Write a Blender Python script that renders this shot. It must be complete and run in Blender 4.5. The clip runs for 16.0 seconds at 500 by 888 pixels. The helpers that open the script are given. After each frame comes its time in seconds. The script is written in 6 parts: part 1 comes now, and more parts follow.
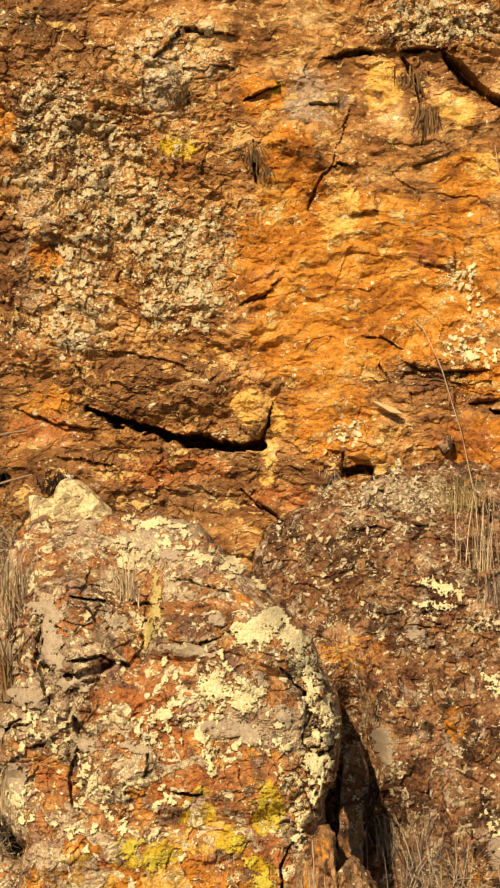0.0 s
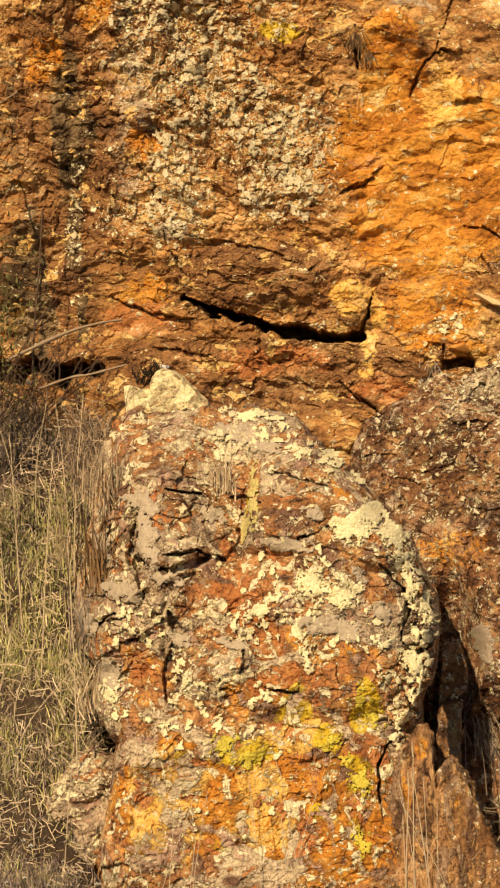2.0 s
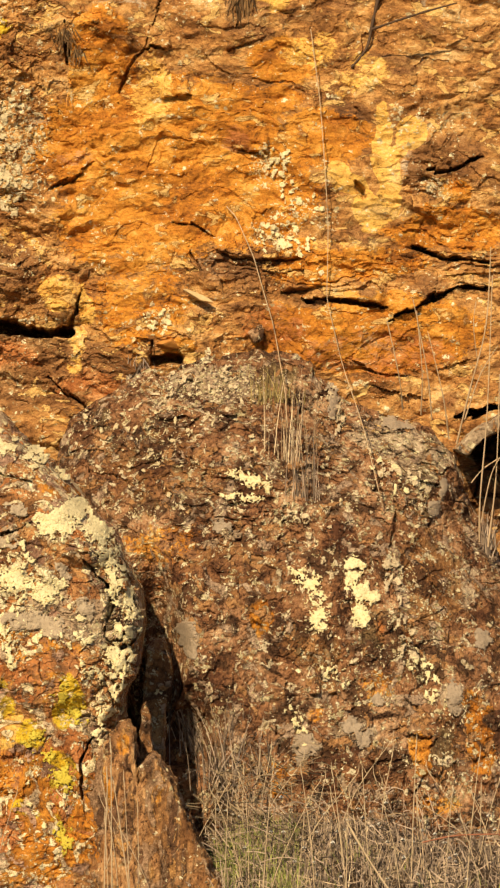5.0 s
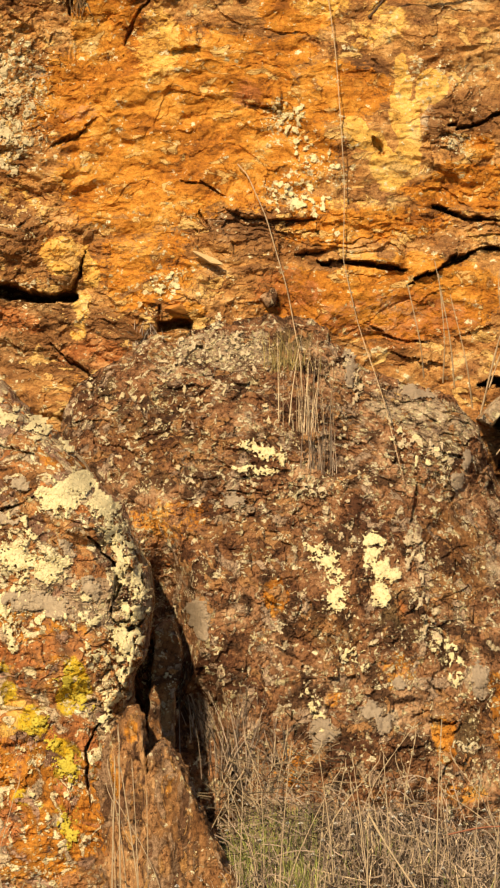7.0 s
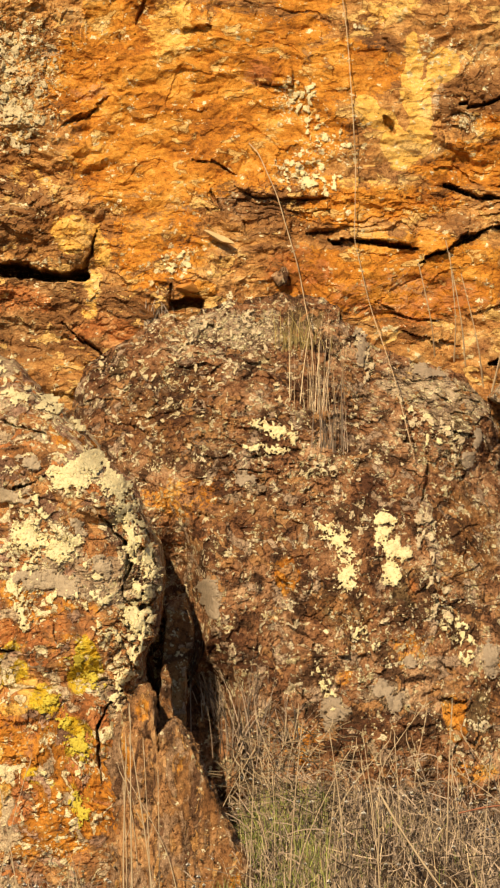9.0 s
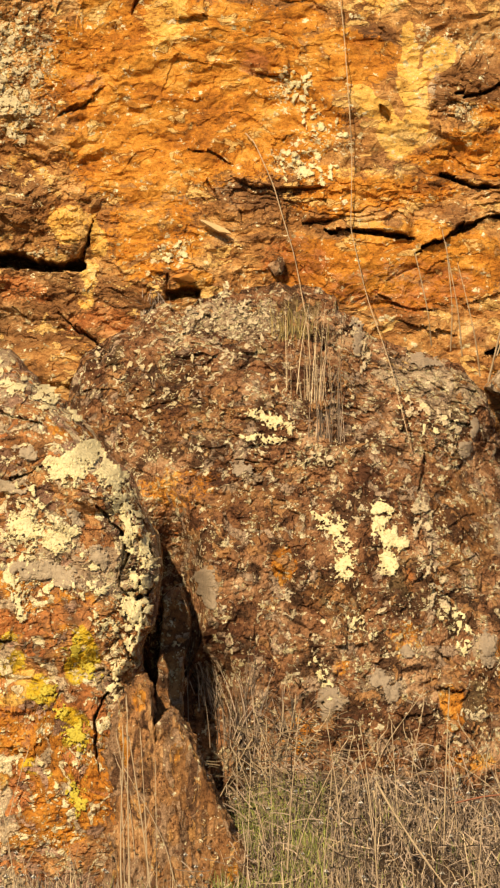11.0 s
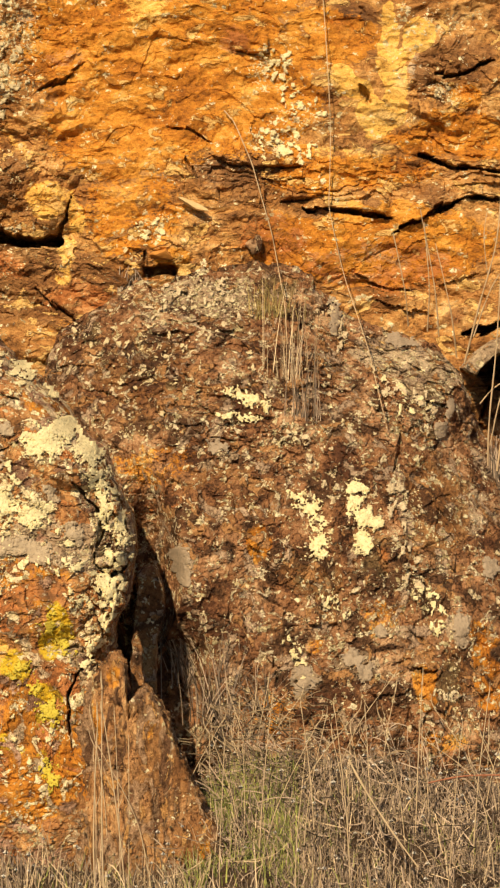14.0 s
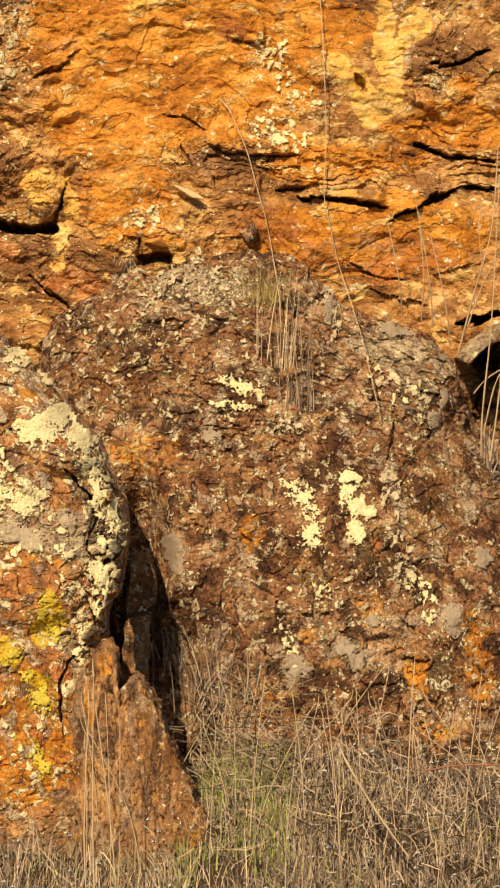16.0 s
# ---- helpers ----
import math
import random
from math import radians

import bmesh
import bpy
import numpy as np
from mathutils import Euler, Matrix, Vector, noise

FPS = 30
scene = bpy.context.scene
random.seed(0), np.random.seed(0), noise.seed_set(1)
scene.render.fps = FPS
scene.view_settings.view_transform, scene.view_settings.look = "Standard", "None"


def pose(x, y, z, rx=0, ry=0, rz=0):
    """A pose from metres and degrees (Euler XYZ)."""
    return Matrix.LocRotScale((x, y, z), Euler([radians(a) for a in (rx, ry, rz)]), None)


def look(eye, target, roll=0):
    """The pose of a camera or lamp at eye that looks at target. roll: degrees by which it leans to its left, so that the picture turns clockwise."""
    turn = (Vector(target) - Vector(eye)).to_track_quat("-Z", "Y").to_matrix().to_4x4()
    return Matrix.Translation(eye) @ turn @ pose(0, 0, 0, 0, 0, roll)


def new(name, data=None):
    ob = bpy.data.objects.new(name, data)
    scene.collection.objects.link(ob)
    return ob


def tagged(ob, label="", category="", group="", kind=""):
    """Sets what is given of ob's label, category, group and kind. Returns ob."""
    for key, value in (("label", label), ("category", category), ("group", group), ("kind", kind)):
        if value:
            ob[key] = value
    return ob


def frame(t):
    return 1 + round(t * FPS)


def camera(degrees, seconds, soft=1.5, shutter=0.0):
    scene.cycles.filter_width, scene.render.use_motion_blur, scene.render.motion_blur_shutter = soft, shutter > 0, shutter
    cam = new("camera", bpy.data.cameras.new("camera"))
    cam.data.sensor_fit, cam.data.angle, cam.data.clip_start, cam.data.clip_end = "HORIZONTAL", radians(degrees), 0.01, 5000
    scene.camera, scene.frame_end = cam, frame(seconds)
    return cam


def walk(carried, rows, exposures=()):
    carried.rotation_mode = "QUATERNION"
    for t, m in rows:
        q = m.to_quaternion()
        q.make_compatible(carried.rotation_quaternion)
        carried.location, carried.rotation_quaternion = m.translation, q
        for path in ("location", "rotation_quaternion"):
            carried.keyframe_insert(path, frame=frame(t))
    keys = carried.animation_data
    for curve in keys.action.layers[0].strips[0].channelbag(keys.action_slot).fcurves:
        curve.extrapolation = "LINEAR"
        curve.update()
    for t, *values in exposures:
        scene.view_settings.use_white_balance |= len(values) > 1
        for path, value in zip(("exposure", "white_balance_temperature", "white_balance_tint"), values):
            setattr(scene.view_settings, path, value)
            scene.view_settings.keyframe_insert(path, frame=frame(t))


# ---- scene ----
# Weathered iron-stained cliff with two lichen-covered boulders at its foot, seen through a long lens.
cam = camera(7.22, 16.0, soft=2.25)
# seconds, place (x, y, z), turn to the right, tilt up, roll
PATH = [
    (0.0, -0.054, -1.085, 1.455, -2.3854, 2.1639, -0.550),
    (0.1, -0.050, -0.800, 1.458, -2.5039, 2.0627, -0.542),
    (0.2, -0.046, -0.800, 1.461, -2.6225, 1.9614, -0.533),
    (0.5, -0.040, -0.796, 1.467, -2.9543, 1.5843, -0.456),
    (1.0, -0.093, -0.793, 1.475, -3.4051, 1.0267, -0.402),
    (1.2, -0.107, -0.787, 1.484, -3.6006, 0.8236, -0.361),
    (1.5, -0.131, -0.790, 1.481, -3.7518, 0.6528, -0.235),
    (2.0, -0.124, -0.793, 1.471, -3.6216, 0.5749, -0.034),
    (2.2, -0.077, -0.786, 1.479, -3.4900, 0.5454, 0.031),
    (2.5, -0.047, -0.788, 1.485, -2.8923, 0.5519, 0.125),
    (2.8, -0.005, -0.811, 1.495, -2.2015, 0.5304, 0.193),
    (3.0, 0.032, -0.800, 1.491, -1.7394, 0.5570, 0.215),
    (3.5, 0.042, -0.793, 1.496, -0.4807, 0.5044, 0.323),
    (3.7, 0.064, -0.813, 1.498, -0.1817, 0.4810, 0.279),
    (5.8, 0.034, -0.809, 1.497, 0.0230, 0.3219, 0.051),
    (6.0, 0.023, -0.799, 1.504, 0.0186, 0.2601, -0.002),
    (6.1, 0.023, -0.802, 1.502, -0.0001, 0.2387, -0.030),
    (6.2, 0.026, -0.805, 1.497, -0.0239, 0.2295, -0.012),
    (6.3, 0.027, -0.789, 1.504, -0.0401, 0.1800, -0.019),
    (6.4, 0.039, -0.800, 1.506, -0.0960, 0.1539, -0.117),
    (6.5, 0.046, -0.015, 1.512, -0.1370, 0.1072, -0.025),
    (7.0, 0.000, 0.000, 1.500, 0.0000, 0.0000, -0.000),
    (7.5, 0.009, -0.017, 1.514, -0.0966, -0.1847, -0.011),
    (8.0, 0.008, -0.023, 1.519, -0.1402, -0.2896, 0.056),
    (10.5, 0.002, -0.015, 1.518, -0.2124, -0.4831, -0.119),
    (11.0, 0.011, -0.017, 1.524, -0.1552, -0.5417, -0.103),
    (11.5, 0.018, -0.014, 1.525, -0.1182, -0.5645, -0.059),
    (12.0, 0.000, -0.027, 1.524, -0.0477, -0.5620, 0.062),
    (12.5, -0.021, -0.023, 1.525, 0.0463, -0.5932, 0.253),
    (13.0, -0.015, -0.030, 1.536, 0.0993, -0.7017, 0.351),
    (13.2, -0.017, -0.025, 1.534, 0.1441, -0.7250, 0.431),
    (13.5, -0.028, -0.024, 1.532, 0.2372, -0.7816, 0.471),
    (14.0, -0.029, -0.023, 1.535, 0.3454, -0.8976, 0.565),
    (14.5, -0.012, -0.027, 1.539, 0.3530, -1.0003, 0.613),
    (15.0, 0.004, -0.024, 1.536, 0.3227, -1.0423, 0.726),
    (15.5, -0.001, -0.020, 1.530, 0.3552, -1.0482, 0.809),
    (16.0, -0.022, -0.031, 1.540, 0.4171, -1.0825, 0.947),
]


def aim(x, y, z, yaw, pitch, roll):
    a, b = radians(yaw), radians(pitch)
    way = Vector((math.sin(a) * math.cos(b), math.cos(a) * math.cos(b), math.sin(b)))
    eye = Vector((x, y, z))
    return look(eye, eye + way * 10, roll)


walk(cam, [(t, aim(*row)) for t, *row in PATH])

# ---- light: clear sky, low warm sun from the south-west ----
SUN_ELEVATION, SUN_SIDE = radians(36), radians(-20)
world = bpy.data.worlds.new("sky")
scene.world = world
world.use_nodes = True
wn = world.node_tree
sky = wn.nodes.new("ShaderNodeTexSky")
sky.sky_type, sky.sun_disc = "NISHITA", False
sky.sun_elevation, sky.sun_rotation = SUN_ELEVATION, math.pi - SUN_SIDE
wn.links.new(sky.outputs["Color"], wn.nodes["Background"].inputs["Color"])
wn.nodes["Background"].inputs["Strength"].default_value = 0.05
sun_data = bpy.data.lights.new("sun", "SUN")
sun_data.energy, sun_data.angle, sun_data.color = 4.6, radians(0.53), (1.0, 0.768, 0.485)
sun = new("sun", sun_data)
sun_from = Vector((math.sin(SUN_SIDE) * math.cos(SUN_ELEVATION), -math.cos(SUN_SIDE) * math.cos(SUN_ELEVATION), math.sin(SUN_ELEVATION)))
sun.matrix_world = look(sun_from * 60, (0, 0, 0))
scene.view_settings.exposure = 0.36


# ---- noise on arrays ----
def hashed(ix, iy, iz, k=0):
    h = (ix.astype(np.int64) * 374761393 + iy.astype(np.int64) * 668265263 + iz.astype(np.int64) * 2147483647 + k * 974634777) & 0xFFFFFFFF
    h = ((h ^ (h >> 13)) * 1274126177) & 0xFFFFFFFF
    h = ((h ^ (h >> 16)) * 2246822519) & 0xFFFFFFFF
    return ((h ^ (h >> 15)) & 0xFFFFFF) / float(0xFFFFFF)


def vnoise(x, y, z, k=0):
    """Smooth value noise, about -1 to 1."""
    fx, fy, fz = np.floor(x), np.floor(y), np.floor(z)
    u, v, w = x - fx, y - fy, z - fz
    u, v, w = (s * s * s * (s * (s * 6 - 15) + 10) for s in (u, v, w))
    out = 0
    for a in (0, 1):
        for b in (0, 1):
            for c in (0, 1):
                out = out + hashed(fx + a, fy + b, fz + c, k) * (u if a else 1 - u) * (v if b else 1 - v) * (w if c else 1 - w)
    return out * 2 - 1


def fbm(x, y, z, octaves=4, k=0, gain=0.5, ridged=False):
    out, amp, total = 0, 1.0, 0.0
    for i in range(octaves):
        n = vnoise(x * 2.03 ** i + 17.3 * i, y * 2.03 ** i + 5.1 * i, z * 2.03 ** i - 9.7 * i, k + i)
        out, total = out + amp * ((1 - 2 * np.abs(n)) if ridged else n), total + amp
        amp *= gain
    return out / total


def cells(x, z, k=0):
    """Nearest and second distance of scattered seeds, the offset from the nearest one and three random numbers of it."""
    fx, fz = np.floor(x), np.floor(z)
    d1, d2 = np.full(x.shape, 9.0), np.full(x.shape, 9.0)
    ox, oz, cx, cz = (np.zeros(x.shape) for _ in range(4))
    for a in (-1, 0, 1):
        for b in (-1, 0, 1):
            gx, gz = fx + a, fz + b
            zero = np.zeros(x.shape)
            dx = x - gx - hashed(gx, gz, zero, k + 1)
            dz = z - gz - hashed(gx, gz, zero, k + 2)
            d = np.sqrt(dx * dx + dz * dz)
            near = d < d1
            d2 = np.where(near, d1, np.minimum(d2, d))
            ox, oz = np.where(near, dx, ox), np.where(near, dz, oz)
            cx, cz = np.where(near, gx, cx), np.where(near, gz, cz)
            d1 = np.where(near, d, d1)
    zero = np.zeros(x.shape)
    return d1, d2, ox, oz, [hashed(cx, cz, zero, k + j) for j in (3, 4, 5)]


def step(a, b, v):
    s = np.clip((v - a) / (b - a), 0, 1)
    return s * s * (3 - 2 * s)


def facets(x, z, size_x, size_z, k, rise, tilt, groove=0.0, width=0.08):
    """Broken, tilted blocks: the rise of a rock face that splits along joints."""
    d1, d2, ox, oz, r = cells(x / size_x, z / size_z, k)
    out = rise * (r[0] - 0.5) * 2 + tilt * (ox * (r[1] - 0.5) + oz * (r[2] - 0.5)) * 2
    return out - groove * (1 - step(0, width, d2 - d1))


def crease(x, z, k=0):
    """Flat facets that meet in creases with no step between them, about -1 to 1."""
    s = (x + z) * 0.366
    u, v = x + s, z + s
    i, j = np.floor(u), np.floor(v)
    a, b = u - i, v - j
    zero, right = np.zeros(x.shape), a > b
    lo, hi = np.minimum(a, b), np.maximum(a, b)
    side = np.where(right, hashed(i + 1, j, zero, k), hashed(i, j + 1, zero, k))
    return 2 * (hashed(i, j, zero, k) * (1 - hi) + side * (hi - lo) + hashed(i + 1, j + 1, zero, k) * lo) - 1


def line_distance(x, z, points):
    """Distance to a bent line, the place along it from 0 to 1, and the height above it."""
    best, along, above = np.full(x.shape, 9.0), np.zeros(x.shape), np.zeros(x.shape)
    n = len(points) - 1
    for i, ((ax, az), (bx, bz)) in enumerate(zip(points, points[1:])):
        ex, ez = bx - ax, bz - az
        t = np.clip(((x - ax) * ex + (z - az) * ez) / (ex * ex + ez * ez), 0, 1)
        px, pz = ax + t * ex, az + t * ez
        d = np.hypot(x - px, z - pz)
        near = d < best
        along, above = np.where(near, (i + t) / n, along), np.where(near, z - pz, above)
        best = np.where(near, d, best)
    return best, along, above


def blot(x, z, spots):
    """Weight of a stain made of soft ellipses (x, z, half width, half height, strength)."""
    out = np.zeros(x.shape)
    for cx, cz, rx, rz, w in spots:
        r = np.sqrt(((x - cx) / rx) ** 2 + ((z - cz) / rz) ** 2)
        out = np.maximum(out, w * (1 - step(0.45, 1.3, r)))
    return out


# ---- materials ----
def graph(name):
    m = bpy.data.materials.new(name)
    m.use_nodes = True
    t = m.node_tree
    return m, t, t.nodes["Principled BSDF"]


def node(t, kind, inputs=None, operation="", data_type="", interpolation_type="", attribute_name=""):
    n = t.nodes.new("ShaderNode" + kind)
    if operation:
        n.operation = operation
    if data_type:
        n.data_type = data_type
    if interpolation_type:
        n.interpolation_type = interpolation_type
    if attribute_name:
        n.attribute_name = attribute_name
    for key, value in (inputs or {}).items():
        if isinstance(value, bpy.types.NodeSocket):
            t.links.new(value, n.inputs[key])
        else:
            n.inputs[key].default_value = value
    return n


def calc(t, op, a, b=0.0, c=0.0):
    return node(t, "Math", {0: a, 1: b, 2: c}, operation=op).outputs[0]


def blend(t, fac, a, b):
    n = node(t, "Mix", data_type="RGBA")
    for i, v in ((0, fac), (6, a), (7, b)):
        if isinstance(v, bpy.types.NodeSocket):
            t.links.new(v, n.inputs[i])
        else:
            n.inputs[i].default_value = (*v, 1) if i else v
    return n.outputs[2]


def ramp(t, fac, stops, smooth=True):
    n = node(t, "ValToRGB", {0: fac})
    e = n.color_ramp
    e.interpolation = "LINEAR" if smooth else "CONSTANT"
    while len(e.elements) < len(stops):
        e.elements.new(0.5)
    for el, (p, col) in zip(e.elements, stops):
        el.position, el.color = p, (*col, 1)
    return n.outputs[0]


def tex_noise(t, co, scale, detail=5, rough=0.6, distort=0.0):
    return node(t, "TexNoise", {"Vector": co, "Scale": scale, "Detail": detail, "Roughness": rough, "Distortion": distort}).outputs["Fac"]


def gate(t, w, lo, hi):
    return node(t, "MapRange", {0: w, 1: lo, 2: hi}, interpolation_type="SMOOTHSTEP").outputs[0]


STAINS = {
    "orange": ((0.25, 0.09, 0.016), (0.45, 0.172, 0.02), (0.57, 0.25, 0.031), (0.67, 0.37, 0.085)),
    "lichen": ((0.36, 0.29, 0.15), (0.58, 0.49, 0.27), (0.70, 0.61, 0.37), (0.82, 0.74, 0.50)),
    "brown": ((0.085, 0.04, 0.018), (0.20, 0.092, 0.033), (0.285, 0.14, 0.05), (0.41, 0.24, 0.10)),
    "yellow": ((0.38, 0.22, 0.012), (0.55, 0.37, 0.018), (0.64, 0.46, 0.035), (0.70, 0.54, 0.10)),
    "ochre": ((0.46, 0.24, 0.05), (0.67, 0.395, 0.085), (0.76, 0.48, 0.125), (0.84, 0.60, 0.24)),
    "grey": ((0.20, 0.132, 0.075), (0.34, 0.245, 0.15), (0.44, 0.335, 0.215), (0.57, 0.455, 0.30)),
    # dark brown: moss on the brown boulder's crest, plain darker patches elsewhere
    "dark_brown": ((0.045, 0.027, 0.013), (0.11, 0.07, 0.032), (0.18, 0.118, 0.054), (0.30, 0.21, 0.11)),
    "rust": ((0.22, 0.078, 0.025), (0.38, 0.138, 0.040), (0.46, 0.195, 0.060), (0.57, 0.32, 0.135)),
}


def rock(name, base, crusts, zones=True, stretch=(1, 1, 1), lean=0.0, specks=0.5, relief=0.7, pits=0.36, contrast=2.6, broad=0.35):
    """Weathered rock: a mottled base, stains by the surface's own zones, ragged crusts with painted edge shade, small
    lichen flecks and dark pits.
    crusts: (scale, share from 0 to 1, darker tint, lighter tint, how far the orange and rust stains keep it off)."""
    m, t, bsdf = graph(name)
    raw = node(t, "TexCoord").outputs["Object"]
    co = node(t, "Mapping", {"Vector": raw, "Rotation": (0, radians(lean), 0), "Scale": stretch}).outputs[0]
    big, mid = tex_noise(t, co, 4.0, 5), tex_noise(t, co, 13.0, 7, 0.62, 0.5)
    fine, grain = tex_noise(t, co, 62.0, 6, 0.66, 0.3), tex_noise(t, raw, 230.0, 3, 0.6)

    def off(v, k):
        return calc(t, "MULTIPLY", calc(t, "SUBTRACT", v, 0.5), k)

    v = calc(t, "ADD", off(mid, 0.55), calc(t, "ADD", off(fine, 0.45), calc(t, "ADD", off(grain, 0.15), off(big, broad))))
    v = calc(t, "MULTIPLY_ADD", v, contrast, 0.5)
    col = ramp(t, v, [(p, c) for p, c in zip((0.12, 0.38, 0.62, 0.88), base)])
    z1, z2 = node(t, "Attribute", attribute_name="zone"), node(t, "Attribute", attribute_name="zone_b")
    s1, s2 = node(t, "SeparateColor", {0: z1.outputs["Color"]}), node(t, "SeparateColor", {0: z2.outputs["Color"]})
    edge = calc(t, "ADD", off(mid, 1.5), off(fine, 1.1))
    if zones:
        for key, w, soft in (("grey", s2.outputs[1], 0.9), ("brown", s1.outputs[2], 0.9), ("orange", s1.outputs[0], 1.0), ("ochre", s2.outputs[0], 0.5),
                             ("rust", z2.outputs["Alpha"], 0.8), ("dark_brown", s2.outputs[2], 0.9), ("yellow", z1.outputs["Alpha"], 0.9)):
            q = STAINS[key]
            tone = ramp(t, v, ((0.08, q[0]), (0.36, q[1]), (0.62, q[2]), (0.92, q[3])))
            col = blend(t, calc(t, "MULTIPLY", gate(t, calc(t, "MULTIPLY_ADD", edge, soft, calc(t, "MULTIPLY", w, 1.2)), 0.44, 0.58), 0.94), col, tone)
    keep = calc(t, "MAXIMUM", calc(t, "MAXIMUM", s1.outputs[0], z2.outputs["Alpha"]), calc(t, "MAXIMUM", calc(t, "MAXIMUM", z1.outputs["Alpha"], s2.outputs[0]), calc(t, "MULTIPLY", s2.outputs[1], 0.8)))
    height = calc(t, "ADD", off(fine, 0.9), calc(t, "ADD", off(mid, 0.6), off(grain, 0.25)))
    # crusts and scales that lie on the rock, self-shade painted dark along their edge
    for i, (scale, share, lo, hi, shy) in enumerate(crusts):
        shift = node(t, "VectorMath", {0: co, 1: (3.7 * i + 1.3, 1.9 * i, 2.3 * i)}, operation="ADD").outputs[0]
        f = calc(t, "ADD", tex_noise(t, shift, scale, 4, 0.52, 1.0), off(fine, 0.13))
        f = calc(t, "SUBTRACT", f, calc(t, "MULTIPLY", keep, shy))
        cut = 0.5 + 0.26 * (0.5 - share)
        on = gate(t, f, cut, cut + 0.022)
        # band just outside the crust that takes the painted shade
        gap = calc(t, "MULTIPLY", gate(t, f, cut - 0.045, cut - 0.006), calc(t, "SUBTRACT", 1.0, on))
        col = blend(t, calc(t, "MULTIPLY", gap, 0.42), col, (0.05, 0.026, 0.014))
        tone = ramp(t, calc(t, "MULTIPLY_ADD", calc(t, "ADD", off(fine, 0.65), calc(t, "ADD", off(grain, 0.5), off(mid, 0.9))), 1.7, 0.5), ((0.1, [c * 0.62 for c in lo]), (0.36, lo), (0.72, hi), (0.95, [min(0.9, c * 1.15) for c in hi])))
        col = blend(t, on, col, tone)
        height = calc(t, "MULTIPLY_ADD", on, 0.28, height)
    # lichen flecks of two sizes, dense in their zone and scarce elsewhere
    jit = node(t, "TexNoise", {"Vector": raw, "Scale": 75.0, "Detail": 4.0, "Roughness": 0.65}).outputs["Color"]
    jit = node(t, "VectorMath", {0: jit, "Scale": 0.030}, operation="SCALE").outputs[0]
    jco = node(t, "VectorMath", {0: raw, 1: jit}, operation="ADD").outputs[0]
    q = STAINS["lichen"]
    for scale, gain in ((38.0, 1.0), (88.0, 1.25)):
        cell = node(t, "TexVoronoi", {"Vector": jco, "Scale": scale})
        r = node(t, "SeparateColor", {0: cell.outputs["Color"]}).outputs
        w = calc(t, "ADD", calc(t, "MULTIPLY", s1.outputs[1], 0.95 * gain), calc(t, "MULTIPLY", gate(t, mid, 0.47, 0.66), 0.30 * specks * gain))
        w = calc(t, "ADD", w, off(mid, 1.0))
        on = calc(t, "MULTIPLY", gate(t, calc(t, "SUBTRACT", w, r[1]), 0.0, 0.03), gate(t, calc(t, "SUBTRACT", cell.outputs["Distance"], calc(t, "MULTIPLY_ADD", r[2], 0.32, 0.24)), 0.04, -0.04))
        col = blend(t, on, col, ramp(t, calc(t, "MULTIPLY_ADD", off(fine, 2.0), 1.0, r[0]), ((0.0, q[0]), (0.3, q[1]), (0.65, q[2]), (1.0, q[3]))))
        height = calc(t, "MULTIPLY_ADD", on, 0.22, height)
    # small pits: their shade is painted into the colour, besides the bump
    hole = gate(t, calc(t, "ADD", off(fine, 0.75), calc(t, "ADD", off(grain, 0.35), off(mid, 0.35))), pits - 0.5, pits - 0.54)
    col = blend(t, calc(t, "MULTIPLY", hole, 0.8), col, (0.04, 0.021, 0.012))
    height = calc(t, "MULTIPLY_ADD", hole, -0.35, height)
    col = node(t, "HueSaturation", {"Color": col, "Value": calc(t, "ADD", 1.0, calc(t, "ADD", off(grain, 0.9), off(fine, 0.5)))}).outputs[0]
    t.links.new(col, bsdf.inputs["Base Color"])
    bsdf.inputs["Roughness"].default_value = 0.92
    bsdf.inputs["Specular IOR Level"].default_value = 0.18
    bump = node(t, "Bump", {"Strength": relief, "Distance": 0.012, "Height": height})
    t.links.new(bump.outputs[0], bsdf.inputs["Normal"])
    return m


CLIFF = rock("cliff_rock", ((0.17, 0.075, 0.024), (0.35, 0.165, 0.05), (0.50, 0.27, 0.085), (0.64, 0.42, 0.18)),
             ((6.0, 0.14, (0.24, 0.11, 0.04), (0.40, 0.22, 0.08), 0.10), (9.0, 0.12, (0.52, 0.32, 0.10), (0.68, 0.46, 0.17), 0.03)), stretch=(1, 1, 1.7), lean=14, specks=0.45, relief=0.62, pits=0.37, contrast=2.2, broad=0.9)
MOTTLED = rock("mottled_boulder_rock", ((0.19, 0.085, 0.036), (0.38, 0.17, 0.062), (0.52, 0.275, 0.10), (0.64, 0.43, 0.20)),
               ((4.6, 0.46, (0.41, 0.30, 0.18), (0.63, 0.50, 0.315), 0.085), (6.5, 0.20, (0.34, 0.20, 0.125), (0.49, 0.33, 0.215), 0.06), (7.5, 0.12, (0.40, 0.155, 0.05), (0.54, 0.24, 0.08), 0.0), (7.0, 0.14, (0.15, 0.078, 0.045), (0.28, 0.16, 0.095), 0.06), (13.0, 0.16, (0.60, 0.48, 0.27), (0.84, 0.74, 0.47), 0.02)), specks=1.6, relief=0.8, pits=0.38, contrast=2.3)
